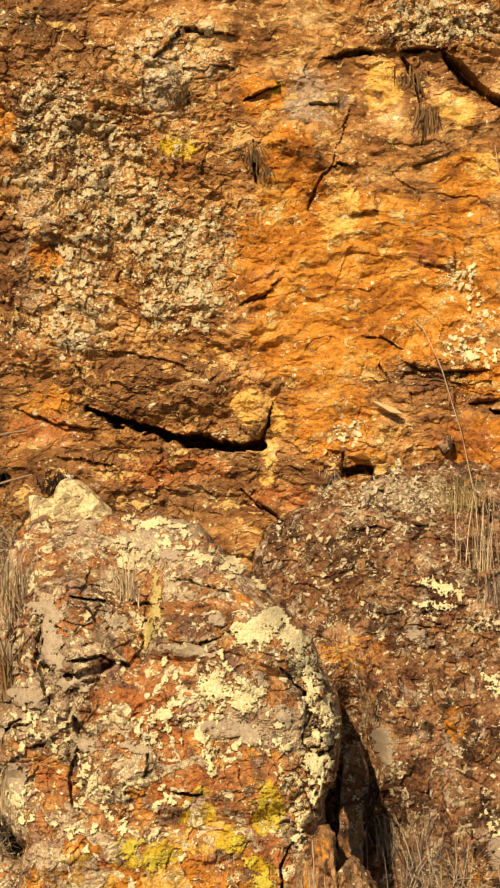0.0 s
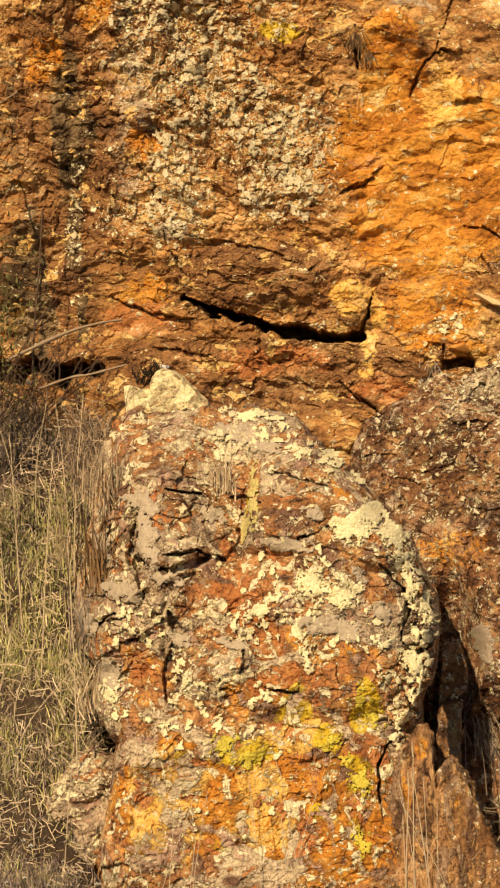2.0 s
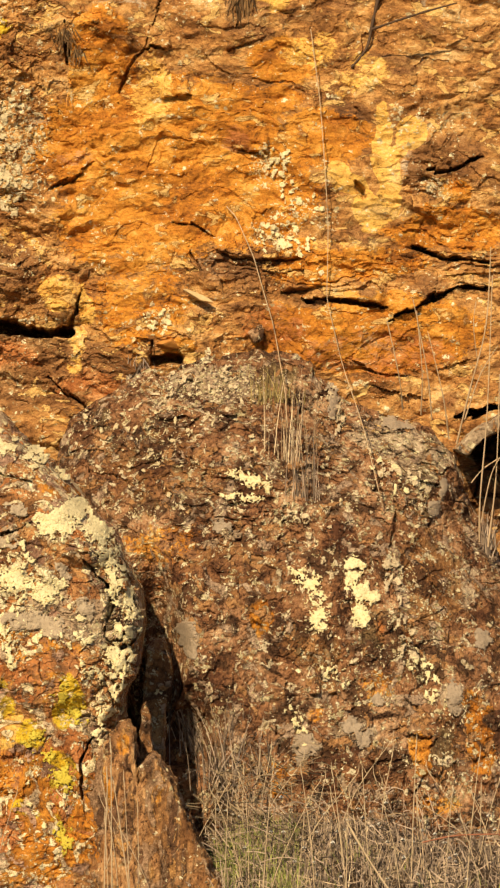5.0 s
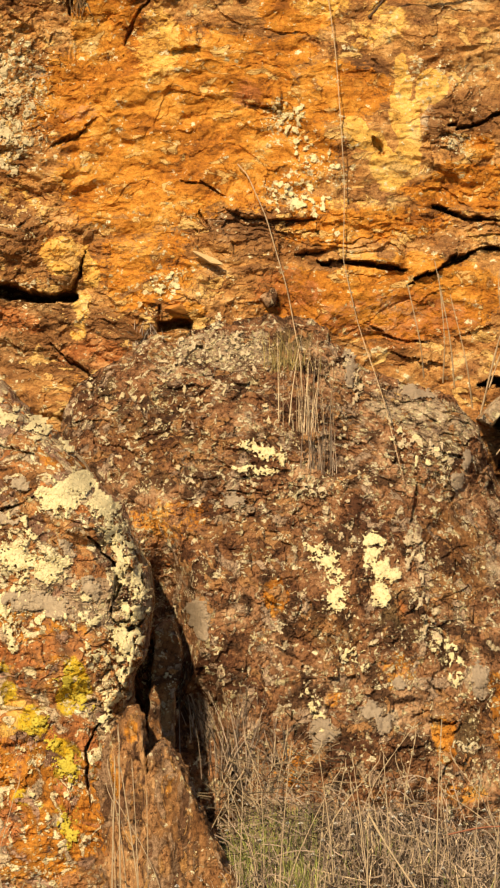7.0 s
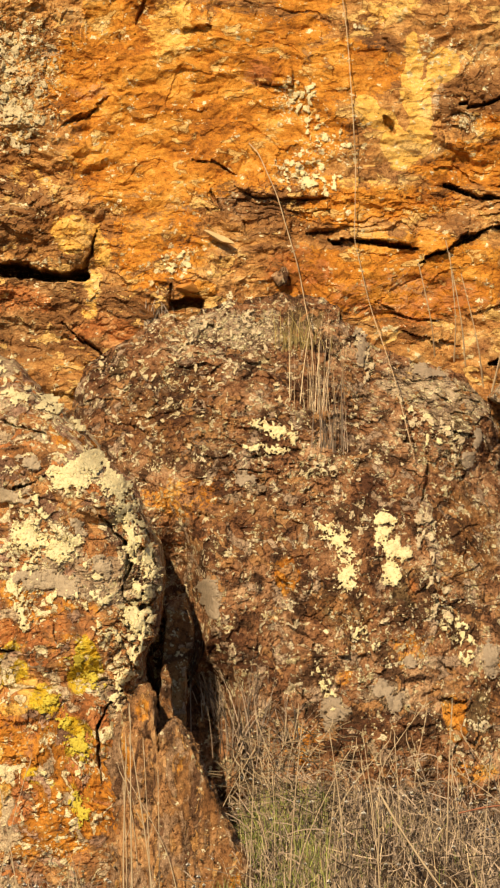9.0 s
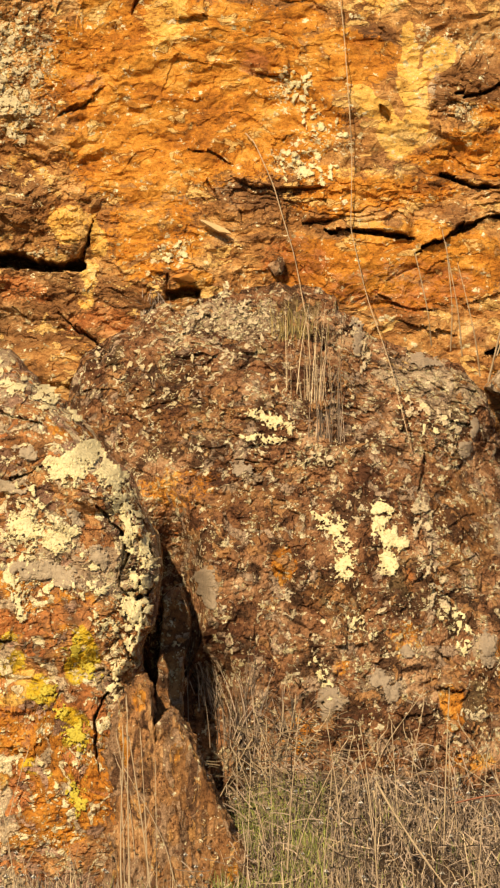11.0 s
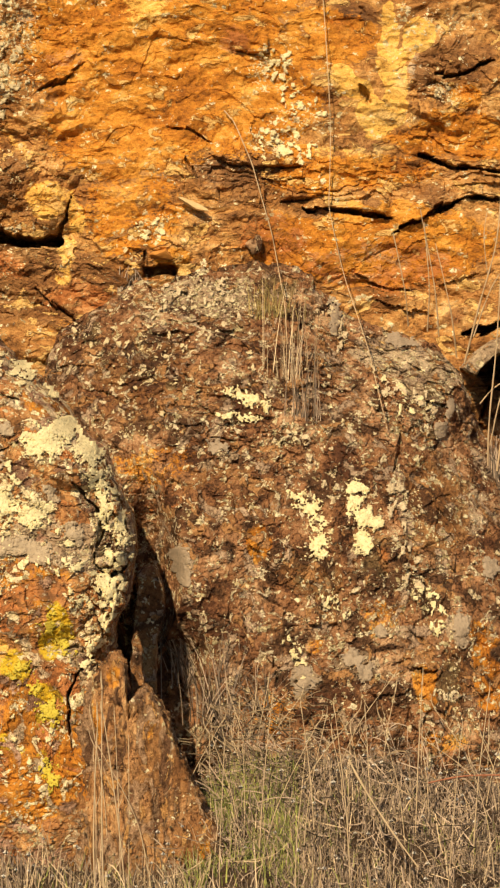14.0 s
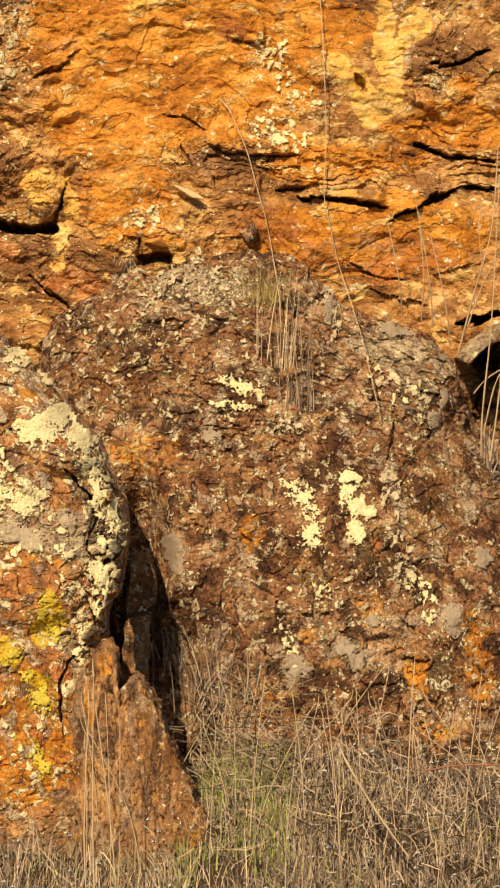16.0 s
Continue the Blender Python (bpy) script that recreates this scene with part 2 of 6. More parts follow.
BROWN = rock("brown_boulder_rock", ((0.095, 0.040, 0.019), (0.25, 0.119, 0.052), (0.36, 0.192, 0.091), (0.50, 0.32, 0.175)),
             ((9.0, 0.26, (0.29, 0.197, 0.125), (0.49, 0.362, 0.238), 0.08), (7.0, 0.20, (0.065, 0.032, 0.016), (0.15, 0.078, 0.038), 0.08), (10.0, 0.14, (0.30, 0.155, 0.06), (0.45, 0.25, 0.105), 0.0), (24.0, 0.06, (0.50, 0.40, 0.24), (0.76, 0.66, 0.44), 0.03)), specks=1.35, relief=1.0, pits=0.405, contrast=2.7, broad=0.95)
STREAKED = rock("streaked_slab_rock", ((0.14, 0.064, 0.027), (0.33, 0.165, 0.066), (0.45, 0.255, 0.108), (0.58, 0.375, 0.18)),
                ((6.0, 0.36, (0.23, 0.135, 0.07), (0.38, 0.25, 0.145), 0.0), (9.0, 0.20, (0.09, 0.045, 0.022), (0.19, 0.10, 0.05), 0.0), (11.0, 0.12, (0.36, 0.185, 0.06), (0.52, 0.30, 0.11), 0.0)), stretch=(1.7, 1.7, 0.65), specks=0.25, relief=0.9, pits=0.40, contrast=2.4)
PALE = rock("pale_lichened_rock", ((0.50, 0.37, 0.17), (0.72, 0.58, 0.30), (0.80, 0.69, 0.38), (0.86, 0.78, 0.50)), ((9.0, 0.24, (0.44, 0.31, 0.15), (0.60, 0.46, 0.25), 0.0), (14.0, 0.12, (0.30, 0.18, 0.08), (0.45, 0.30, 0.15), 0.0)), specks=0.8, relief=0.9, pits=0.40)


def plain(name, lo, hi, scale=60.0, rough=0.85, island=False, relief=0.2, pits=0.0):
    m, t, bsdf = graph(name)
    co = node(t, "TexCoord").outputs["Object"]
    f = tex_noise(t, co, scale, 5)
    if island:
        f = calc(t, "MULTIPLY_ADD", node(t, "NewGeometry").outputs["Random Per Island"], 0.75, calc(t, "MULTIPLY", f, 0.25))
    mid = [(a + b) * 0.46 for a, b in zip(lo, hi)]
    col = ramp(t, f, ((0.12, lo), (0.5, mid), (0.88, hi)))
    if pits:
        col = blend(t, calc(t, "MULTIPLY", gate(t, tex_noise(t, co, 95.0, 5, 0.7), 0.45, 0.40), pits), col, [c * 0.28 for c in lo])
    t.links.new(col, bsdf.inputs["Base Color"])
    bsdf.inputs["Roughness"].default_value = rough
    bsdf.inputs["Specular IOR Level"].default_value = 0.2
    bump = node(t, "Bump", {"Strength": relief, "Distance": 0.004, "Height": tex_noise(t, co, scale * 3, 4)})
    t.links.new(bump.outputs[0], bsdf.inputs["Normal"])
    return m


CRUST = plain("cream_lichen_crust", (0.64, 0.545, 0.28), (0.90, 0.82, 0.50), 40, relief=0.5, pits=0.5)
GREYCRUST = plain("grey_tan_lichen_crust", (0.40, 0.30, 0.17), (0.80, 0.68, 0.45), 70, relief=0.5, pits=0.6)
FLAKE = plain("tan_cream_lichen_flakes", (0.44, 0.35, 0.19), (0.80, 0.68, 0.42), 55, relief=0.5, pits=0.6)
GOLD = plain("yellow_lichen_crust", (0.46, 0.36, 0.035), (0.72, 0.60, 0.09), 35, relief=0.5, pits=0.45)
STRAW = plain("dry_straw", (0.20, 0.135, 0.072), (0.76, 0.60, 0.38), 30, island=True)
THATCH = plain("weathered_dry_grass", (0.028, 0.019, 0.013), (0.53, 0.41, 0.295), 30, island=True)
OLIVE = plain("olive_dry_blades", (0.15, 0.11, 0.035), (0.46, 0.36, 0.14), 30, island=True)
DIMSTEM = plain("dull_fallen_stems", (0.02, 0.014, 0.009), (0.36, 0.27, 0.16), 30, island=True)
BANKGREEN = plain("yellowish_green_grass", (0.17, 0.165, 0.045), (0.70, 0.63, 0.25), 30, island=True)
GREEN = plain("green_grass", (0.10, 0.125, 0.03), (0.44, 0.46, 0.13), 30, island=True)
PALESTEM = plain("pale_dry_stem", (0.46, 0.33, 0.19), (0.66, 0.50, 0.31), 60)
TWIG = plain("bare_twig_bark", (0.20, 0.13, 0.075), (0.46, 0.34, 0.21), 120)
DARKTWIG = plain("dark_twig_bark", (0.05, 0.032, 0.022), (0.15, 0.09, 0.05), 120)
BLOOM = plain("dry_white_seed", (0.55, 0.50, 0.40), (0.82, 0.78, 0.68), 90, island=True)
SOIL = plain("dry_soil", (0.024, 0.015, 0.009), (0.09, 0.058, 0.032), 18, relief=0.8)


# ---- mesh helpers ----
def link_mesh(name, verts, faces, material, smooth=True, parent=None, counts=None):
    """faces: an array of n-gons of one size, or a flat array of corners with the counts of each face."""
    mesh = bpy.data.meshes.new(name)
    verts = np.asarray(verts, dtype=np.float32).reshape(-1, 3)
    faces = np.asarray(faces, dtype=np.int32)
    if counts is None:
        counts = np.full(len(faces), faces.shape[1], dtype=np.int32)
    flat = faces.ravel()
    mesh.vertices.add(len(verts))
    mesh.vertices.foreach_set("co", verts.ravel())
    mesh.loops.add(len(flat))
    mesh.loops.foreach_set("vertex_index", flat)
    mesh.polygons.add(len(counts))
    starts = np.concatenate([[0], np.cumsum(counts)[:-1]]).astype(np.int32)
    mesh.polygons.foreach_set("loop_start", starts)
    mesh.polygons.foreach_set("use_smooth", np.full(len(counts), smooth))
    mesh.update(calc_edges=True)
    mesh.materials.append(material)
    ob = new(name, mesh)
    ob.parent = parent
    return ob


def grid_faces(n, m, offset=0):
    i = np.arange(n * m).reshape(n, m) + offset
    return np.stack([i[:-1, :-1], i[:-1, 1:], i[1:, 1:], i[1:, :-1]], -1).reshape(-1, 4)


def zone_layers(ob, x, z, **stains):
    """Stores the stains of a rock's surface; the names are those of STAINS."""
    wx, wz = x + 0.05 * fbm(x * 6, z * 6, x * 0, 3, 61), z + 0.05 * fbm(x * 6, z * 6, x * 0 + 4, 3, 67)
    for layer, keys in (("zone", ("orange", "lichen", "brown", "yellow")), ("zone_b", ("ochre", "grey", "dark_brown", "rust"))):
        data = np.zeros((len(x), 4), dtype=np.float32)
        for i, key in enumerate(keys):
            if key in stains:
                data[:, i] = blot(wx, wz, stains[key])
        ob.data.attributes.new(layer, "FLOAT_COLOR", "POINT").data.foreach_set("color", data.ravel())


class Face:
    """The front of a rock, to set things on: depth y and slope at (x, z)."""

    def __init__(self, verts, cell=0.012):
        v = np.asarray(verts).reshape(-1, 3)
        self.cell, self.lo = cell, v[:, [0, 2]].min(0)
        ij = ((v[:, [0, 2]] - self.lo) / cell).astype(int)
        self.y = np.full(ij.max(0) + 2, 99.0)
        np.minimum.at(self.y, (ij[:, 0], ij[:, 1]), v[:, 1])

        # the same front, gently smoothed, for what spreads over it
        y = np.where(self.y < 90, self.y, np.nan)
        pad = np.pad(y, 2, mode="edge")
        stack = np.stack([pad[a:a + y.shape[0], b:b + y.shape[1]] for a in range(1, 4) for b in range(1, 4)])
        good = np.isfinite(stack)
        self.soft = np.where(good.any(0), np.where(good, stack, 0).sum(0) / np.maximum(1, good.sum(0)), 99.0)

    def over(self, x, z):
        """The smoothed depth at many places at once; 99 where there is no rock."""
        u = np.clip((np.stack([x, z], -1) - self.lo) / self.cell - 0.5, 0, np.array(self.soft.shape) - 2.001)
        i = u.astype(int)
        f, g = (u - i)[..., 0], (u - i)[..., 1]
        a, b = i[..., 0], i[..., 1]
        q = [self.soft[a, b], self.soft[a + 1, b], self.soft[a, b + 1], self.soft[a + 1, b + 1]]
        y = q[0] * (1 - f) * (1 - g) + q[1] * f * (1 - g) + q[2] * (1 - f) * g + q[3] * f * g
        return np.where(np.maximum.reduce(q) < 90, y, 99.0)

    def at(self, x, z):
        i = np.clip(((np.array([x, z]) - self.lo) / self.cell).astype(int), 2, np.array(self.y.shape) - 3)
        block = self.y[i[0] - 2:i[0] + 3, i[1] - 2:i[1] + 3]
        good = block[block < 90]
        if not len(good):
            return None, None
        def mean(b):
            g = b[b < 90]
            return g.mean() if len(g) else good.mean()
        gx = (mean(block[3:, :]) - mean(block[:2, :])) / (3 * self.cell)
        gz = (mean(block[:, 3:]) - mean(block[:, :2])) / (3 * self.cell)
        mx, mz = self.lo + (i + 0.5) * self.cell
        y = float(np.median(good)) + float(np.clip(gx * (x - mx) + gz * (z - mz), -0.02, 0.02))
        return y, Vector((float(gx), -1, float(gz))).normalized()


def scattered(seed, n, x0, x1, z0, z1, r0, r1, w):
    """Stray small stains over a part of a rock."""
    r = random.Random(seed)
    return tuple((r.uniform(x0, x1), r.uniform(z0, z1), r.uniform(r0, r1), r.uniform(r0, r1), r.uniform(0.6, 1.0) * w) for _ in range(n))


# ---- the cliff ----
def cliff_rise(x, z):
    """How far the rock stands out from the cliff's mean plane."""
    zero = x * 0
    wx = x + 0.07 * fbm(x * 3, z * 3, zero, 3, 11) + 0.026 * fbm(x * 16, z * 16, zero, 4, 12, 0.6)
    wz = z + 0.06 * fbm(x * 3, z * 3, zero + 7, 3, 13) + 0.024 * fbm(x * 16, z * 16, zero + 7, 4, 14, 0.6) + 0.10 * x - 0.18 * (x + 0.6) * blot(x, z, ((-0.55, 2.78, 0.7, 0.36, 1),))
    calm = 1 - 0.65 * blot(x, z, ((0.47, 2.72, 0.06, 0.08, 1), (0.56, 2.60, 0.07, 0.07, 1), (0.63, 2.75, 0.07, 0.14, 1), (0.735, 2.94, 0.07, 0.09, 1), (0.615, 2.96, 0.05, 0.12, 1)))
    d = 0.10 * fbm(x * 0.9, z * 0.9, zero, 3, 1)
    d += 0.040 * crease(wx / 0.42, wz / 0.26, 20) + 0.022 * calm * crease(wx / 0.17 + 3, wz / 0.11, 30) + 0.015 * calm * crease(wx / 0.075, wz / 0.042 + 5, 35) + 0.006 * crease(wx / 0.034, wz / 0.022 + 5, 37)
    crumbly = 0.28 + 0.90 * blot(x, z, ((-1.5, 3.2, 0.8, 0.9, 0.8), (0.0, 2.38, 0.32, 0.14, 0.9), (-1.1, 2.3, 0.6, 0.3, 0.85), (-1.1, 1.95, 0.7, 0.16, 0.7), (0.75, 2.36, 0.5, 0.08, 0.6), (0.2, 3.9, 0.5, 0.3, 1.0), (-0.4, 1.95, 0.8, 0.25, 0.6), (0.85, 2.75, 0.2, 0.2, 0.6), (-1.98, 2.8, 0.3, 0.9, 0.6)))
    crumbly = crumbly * calm
    d += facets(wx + 2, wz + 1, 0.21, 0.12, 45, 0.0025, 0.012)
    d += crumbly * facets(wx, wz + 5, 0.090, 0.054, 40, 0.006, 0.020, 0.0012, 0.08)
    d += crumbly * facets(wx + 9, wz, 0.038, 0.024, 50, 0.0035, 0.009, 0.002, 0.12)
    d += crumbly * facets(wx + 4, wz, 0.018, 0.012, 55, 0.0014, 0.0035)
    left = blot(x, z, ((-1.5, 3.2, 0.75, 0.85, 1.15), (-2.05, 2.9, 0.35, 0.9, 0.9), (-1.15, 2.9, 0.4, 0.4, 0.8), (0.15, 3.92, 0.5, 0.16, 1)))
    d += left * facets(wx + 7, wz + 2, 0.048, 0.062, 58, 0.009, 0.018, 0.006, 0.16)
    d += 0.030 * left * fbm(x * 6, z * 3, zero, 4, 73, 0.55, True)
    d += 0.006 * crumbly * fbm(x * 30, z * 48, zero, 4, 71, 0.6, True)
    # thin bedding in the layered band
    band = blot(x, z, ((0.75, 2.35, 0.65, 0.10, 1.15), (0.80, 2.50, 0.4, 0.06, 0.8), (0.0, 2.40, 0.2, 0.1, 0.5), (-1.15, 2.38, 0.4, 0.13, 0.22), (-1.1, 1.95, 0.7, 0.16, 0.35), (0.75, 2.05, 0.6, 0.25, 0.10)))
    s = (wz + 0.25 * blot(x, z, ((-1.1, 2.3, 0.6, 0.3, 1),)) * x) * 30 + 2.6 * fbm(x * 3.5, z * 7, zero, 4, 81)
    d += band * np.clip(0.6 + 1.6 * fbm(x * 5, z * 8, zero, 3, 83), 0, 1.4) * 0.014 * (1 - (s - np.floor(s)) ** 2 * 1.4)
    return d


def joint(d, x, z, points, width, depth, lip=0.0, lip_reach=0.12):
    """An open joint: a ragged gap, with the rock above it standing out as a lip."""
    px, pz, far = [p[0] for p in points], [p[1] for p in points], 0.05 + max(2 * width, lip_reach if lip else 0)
    near = (x > min(px) - far) & (x < max(px) + far) & (z > min(pz) - far) & (z < max(pz) + far)
    all_d, d, x, z = d, d[near], x[near], z[near]
    zero = x * 0
    _, _, _, _, r = cells(x / 0.055 + 3, z / 0.05, 95)
    jx = x + 0.008 * fbm(x * 11, z * 11, zero, 3, 91) + 0.010 * (r[0] - 0.5)
    jz = z + 0.010 * fbm(x * 11, z * 11, zero + 3, 3, 92) + 0.016 * (r[1] - 0.5)
    dist, along, above = line_distance(jx, jz, points)
    w = width * (0.3 + 0.7 * np.sin(np.pi * np.clip(along, 0.03, 0.97)) ** 0.6) * np.clip(0.72 + 1.5 * fbm(x * 11, z * 11, zero, 3, 93), 0.0 if width < 0.018 else 0.3, 1.7) + 1e-4
    d = d - depth * (1 - step(0.55, 1.25, dist / w))
    if lip:
        d = d + lip * (above > 0) * (1 - step(0.0, lip_reach, dist)) * step(0.0, 0.1, along) * (1 - step(0.9, 1.0, along))
    out = all_d.copy()
    out[near] = d
    return out


def build_cliff():
    xs = np.concatenate([np.linspace(-40, -3.0, 60), np.arange(-2.9, -2.42, 0.03), np.arange(-2.4, 1.25, 0.0049), np.arange(1.26, 2.0, 0.02), np.linspace(2.2, 40, 60)])
    zs = np.concatenate([np.linspace(-0.6, 1.1, 18), np.arange(1.2, 1.49, 0.012), np.arange(1.5, 4.05, 0.0047), np.arange(4.07, 4.6, 0.03), np.linspace(4.7, 7.5, 40)])
    x, z = (a.ravel() for a in np.meshgrid(xs, zs))
    d = cliff_rise(x, z)
    # the long black slot under the brown shelf
    d = d + 0.10 * blot(x, z, ((-1.15, 2.34, 0.36, 0.14, 1), (-0.76, 2.25, 0.10, 0.11, 0.7)))
    d = joint(d, x, z, ((-1.47, 2.262), (-1.23, 2.178), (-1.04, 2.128), (-0.85, 2.098), (-0.72, 2.092)), 0.029, 0.45, 0.03)
    d = joint(d, x, z, ((-0.73, 2.08), (-0.69, 2.18), (-0.665, 2.28)), 0.007, 0.10)
    for points, width, depth, lip in (
            (((-0.32, 3.56), (-0.39, 3.32), (-0.44, 3.26), (-0.50, 3.14), (-0.52, 3.06)), 0.012, 0.10, 0.0),
            (((-0.40, 3.31), (-0.28, 3.31)), 0.014, 0.08, 0.03),
            (((-0.82, 2.69), (-0.71, 2.75), (-0.61, 2.83)), 0.012, 0.10, 0.03),
            (((-1.77, 2.26), (-1.60, 2.19), (-1.44, 2.18)), 0.011, 0.08, 0.03),
            (((-1.60, 2.06), (-1.35, 2.02)), 0.010, 0.06, 0.03),
            (((-1.67, 2.84), (-1.57, 2.72), (-1.55, 2.50), (-1.47, 2.36)), 0.012, 0.08, 0.0),
            (((-0.80, 1.90), (-0.71, 1.82), (-0.60, 1.74)), 0.012, 0.10, 0.03),
            (((-0.12, 2.46), (-0.02, 2.41), (0.10, 2.40), (0.26, 2.40)), 0.011, 0.09, 0.05),
            (((0.18, 2.27), (0.36, 2.29)), 0.012, 0.09, 0.05),
            (((0.28, 2.235), (0.44, 2.23), (0.63, 2.21)), 0.022, 0.14, 0.06),
            (((0.63, 2.15), (0.74, 2.19), (0.85, 2.25), (0.94, 2.30), (1.06, 2.28)), 0.020, 0.12, 0.04),
            (((0.74, 2.46), (0.88, 2.415), (1.06, 2.40)), 0.022, 0.12, 0.05),
            (((0.47, 1.975), (0.58, 1.925), (0.72, 1.91)), 0.012, 0.09, 0.03),
            (((0.57, 1.87), (0.67, 1.84), (0.82, 1.81)), 0.010, 0.08, 0.03),
            (((0.82, 1.92), (0.98, 1.98)), 0.010, 0.07, 0.02),
            (((0.80, 2.78), (0.92, 2.80), (1.04, 2.84)), 0.013, 0.09, 0.03),
            (((-0.02, 2.875), (0.13, 2.87)), 0.008, 0.06, 0.04),
            (((-0.08, 3.78), (-0.01, 3.60), (-0.01, 3.38)), 0.020, 0.08, 0.0),
            (((0.08, 3.80), (0.23, 3.645), (0.36, 3.55)), 0.040, 0.20, 0.05),
            (((-0.43, 3.77), (-0.18, 3.81), (0.14, 3.80)), 0.022, 0.12, 0.06),
            (((-0.78, 3.59), (-0.62, 3.67)), 0.014, 0.09, 0.05),
            (((-0.50, 3.57), (-0.36, 3.57)), 0.012, 0.08, 0.03),
            (((-0.33, 3.10), (-0.20, 3.105)), 0.012, 0.08, 0.04),
            (((-0.05, 3.29), (0.12, 3.36)), 0.008, 0.06, 0.02),
            (((-0.28, 2.57), (-0.18, 2.55), (-0.10, 2.50)), 0.011, 0.10, 0.02),
            (((-0.20, 2.44), (-0.16, 2.35)), 0.010, 0.08, 0.0),
            (((-1.16, 3.77), (-1.05, 3.90), (-0.78, 3.88)), 0.014, 0.10, 0.05),
            (((-1.05, 3.72), (-0.80, 3.74)), 0.010, 0.08, 0.03),
            (((-1.42, 2.52), (-1.20, 2.49), (-0.95, 2.40)), 0.010, 0.06, 0.03),
            (((0.50, 2.73), (0.535, 2.68)), 0.026, 0.07, 0.0),
            (((-0.74, 3.42), (-0.73, 3.24)), 0.024, 0.09, 0.0),
            (((-0.37, 2.08), (-0.365, 1.98)), 0.010, 0.10, 0.0)):
        d = joint(d, x, z, points, width * 0.56, depth * (0.35 if width < 0.0125 else 1.0), lip * 0.8)
    d = joint(d, x, z, ((-2.35, 1.97), (-2.12, 1.965), (-1.95, 1.95), (-1.84, 1.955)), 0.055, 0.45, 0.05)
    # square hole over the brown boulder, and the cave at the end of the face
    hx, hz = x + 0.02 * fbm(x * 14, z * 14, x * 0, 3, 97), z + 0.016 * fbm(x * 14, z * 14, x * 0 + 2, 3, 98)
    d -= 0.22 * (1 - step(0.8, 1.15, np.maximum(np.abs(hx + 0.30) / 0.066, np.abs(hz - 1.982) / 0.021)))
    d = joint(d, x, z, ((0.92, 1.735), (1.02, 1.765), (1.16, 1.80)), 0.020, 0.30, 0.04)
    d -= 0.55 * (1 - step(0.75, 1.1, np.sqrt(((hx - 1.13) / 0.16) ** 2 + ((hz - 1.62) / 0.085) ** 2)))
    rubble = blot(x, z, ((1.15, 1.42, 0.25, 0.22, 1),))
    d += rubble * (facets(x, z, 0.16, 0.11, 640, 0.07, 0.10, 0.06, 0.12) - 0.08)
    # a hollow gully where the face turns back
    d -= 0.06 * blot(x, z, ((-1.90, 3.0, 0.10, 0.5, 1), (-2.05, 2.3, 0.12, 0.5, 0.8)))
    back = np.maximum(0, z - 5.2) ** 1.6 * 1.5
    y = 16.0 - d + back + np.maximum(0, np.abs(x + 0.5) - 6) ** 1.3 * 0.12
    verts = np.stack([x, y, z], -1)
    ob = link_mesh("cliff", verts, grid_faces(len(zs), len(xs)), CLIFF, smooth=False)
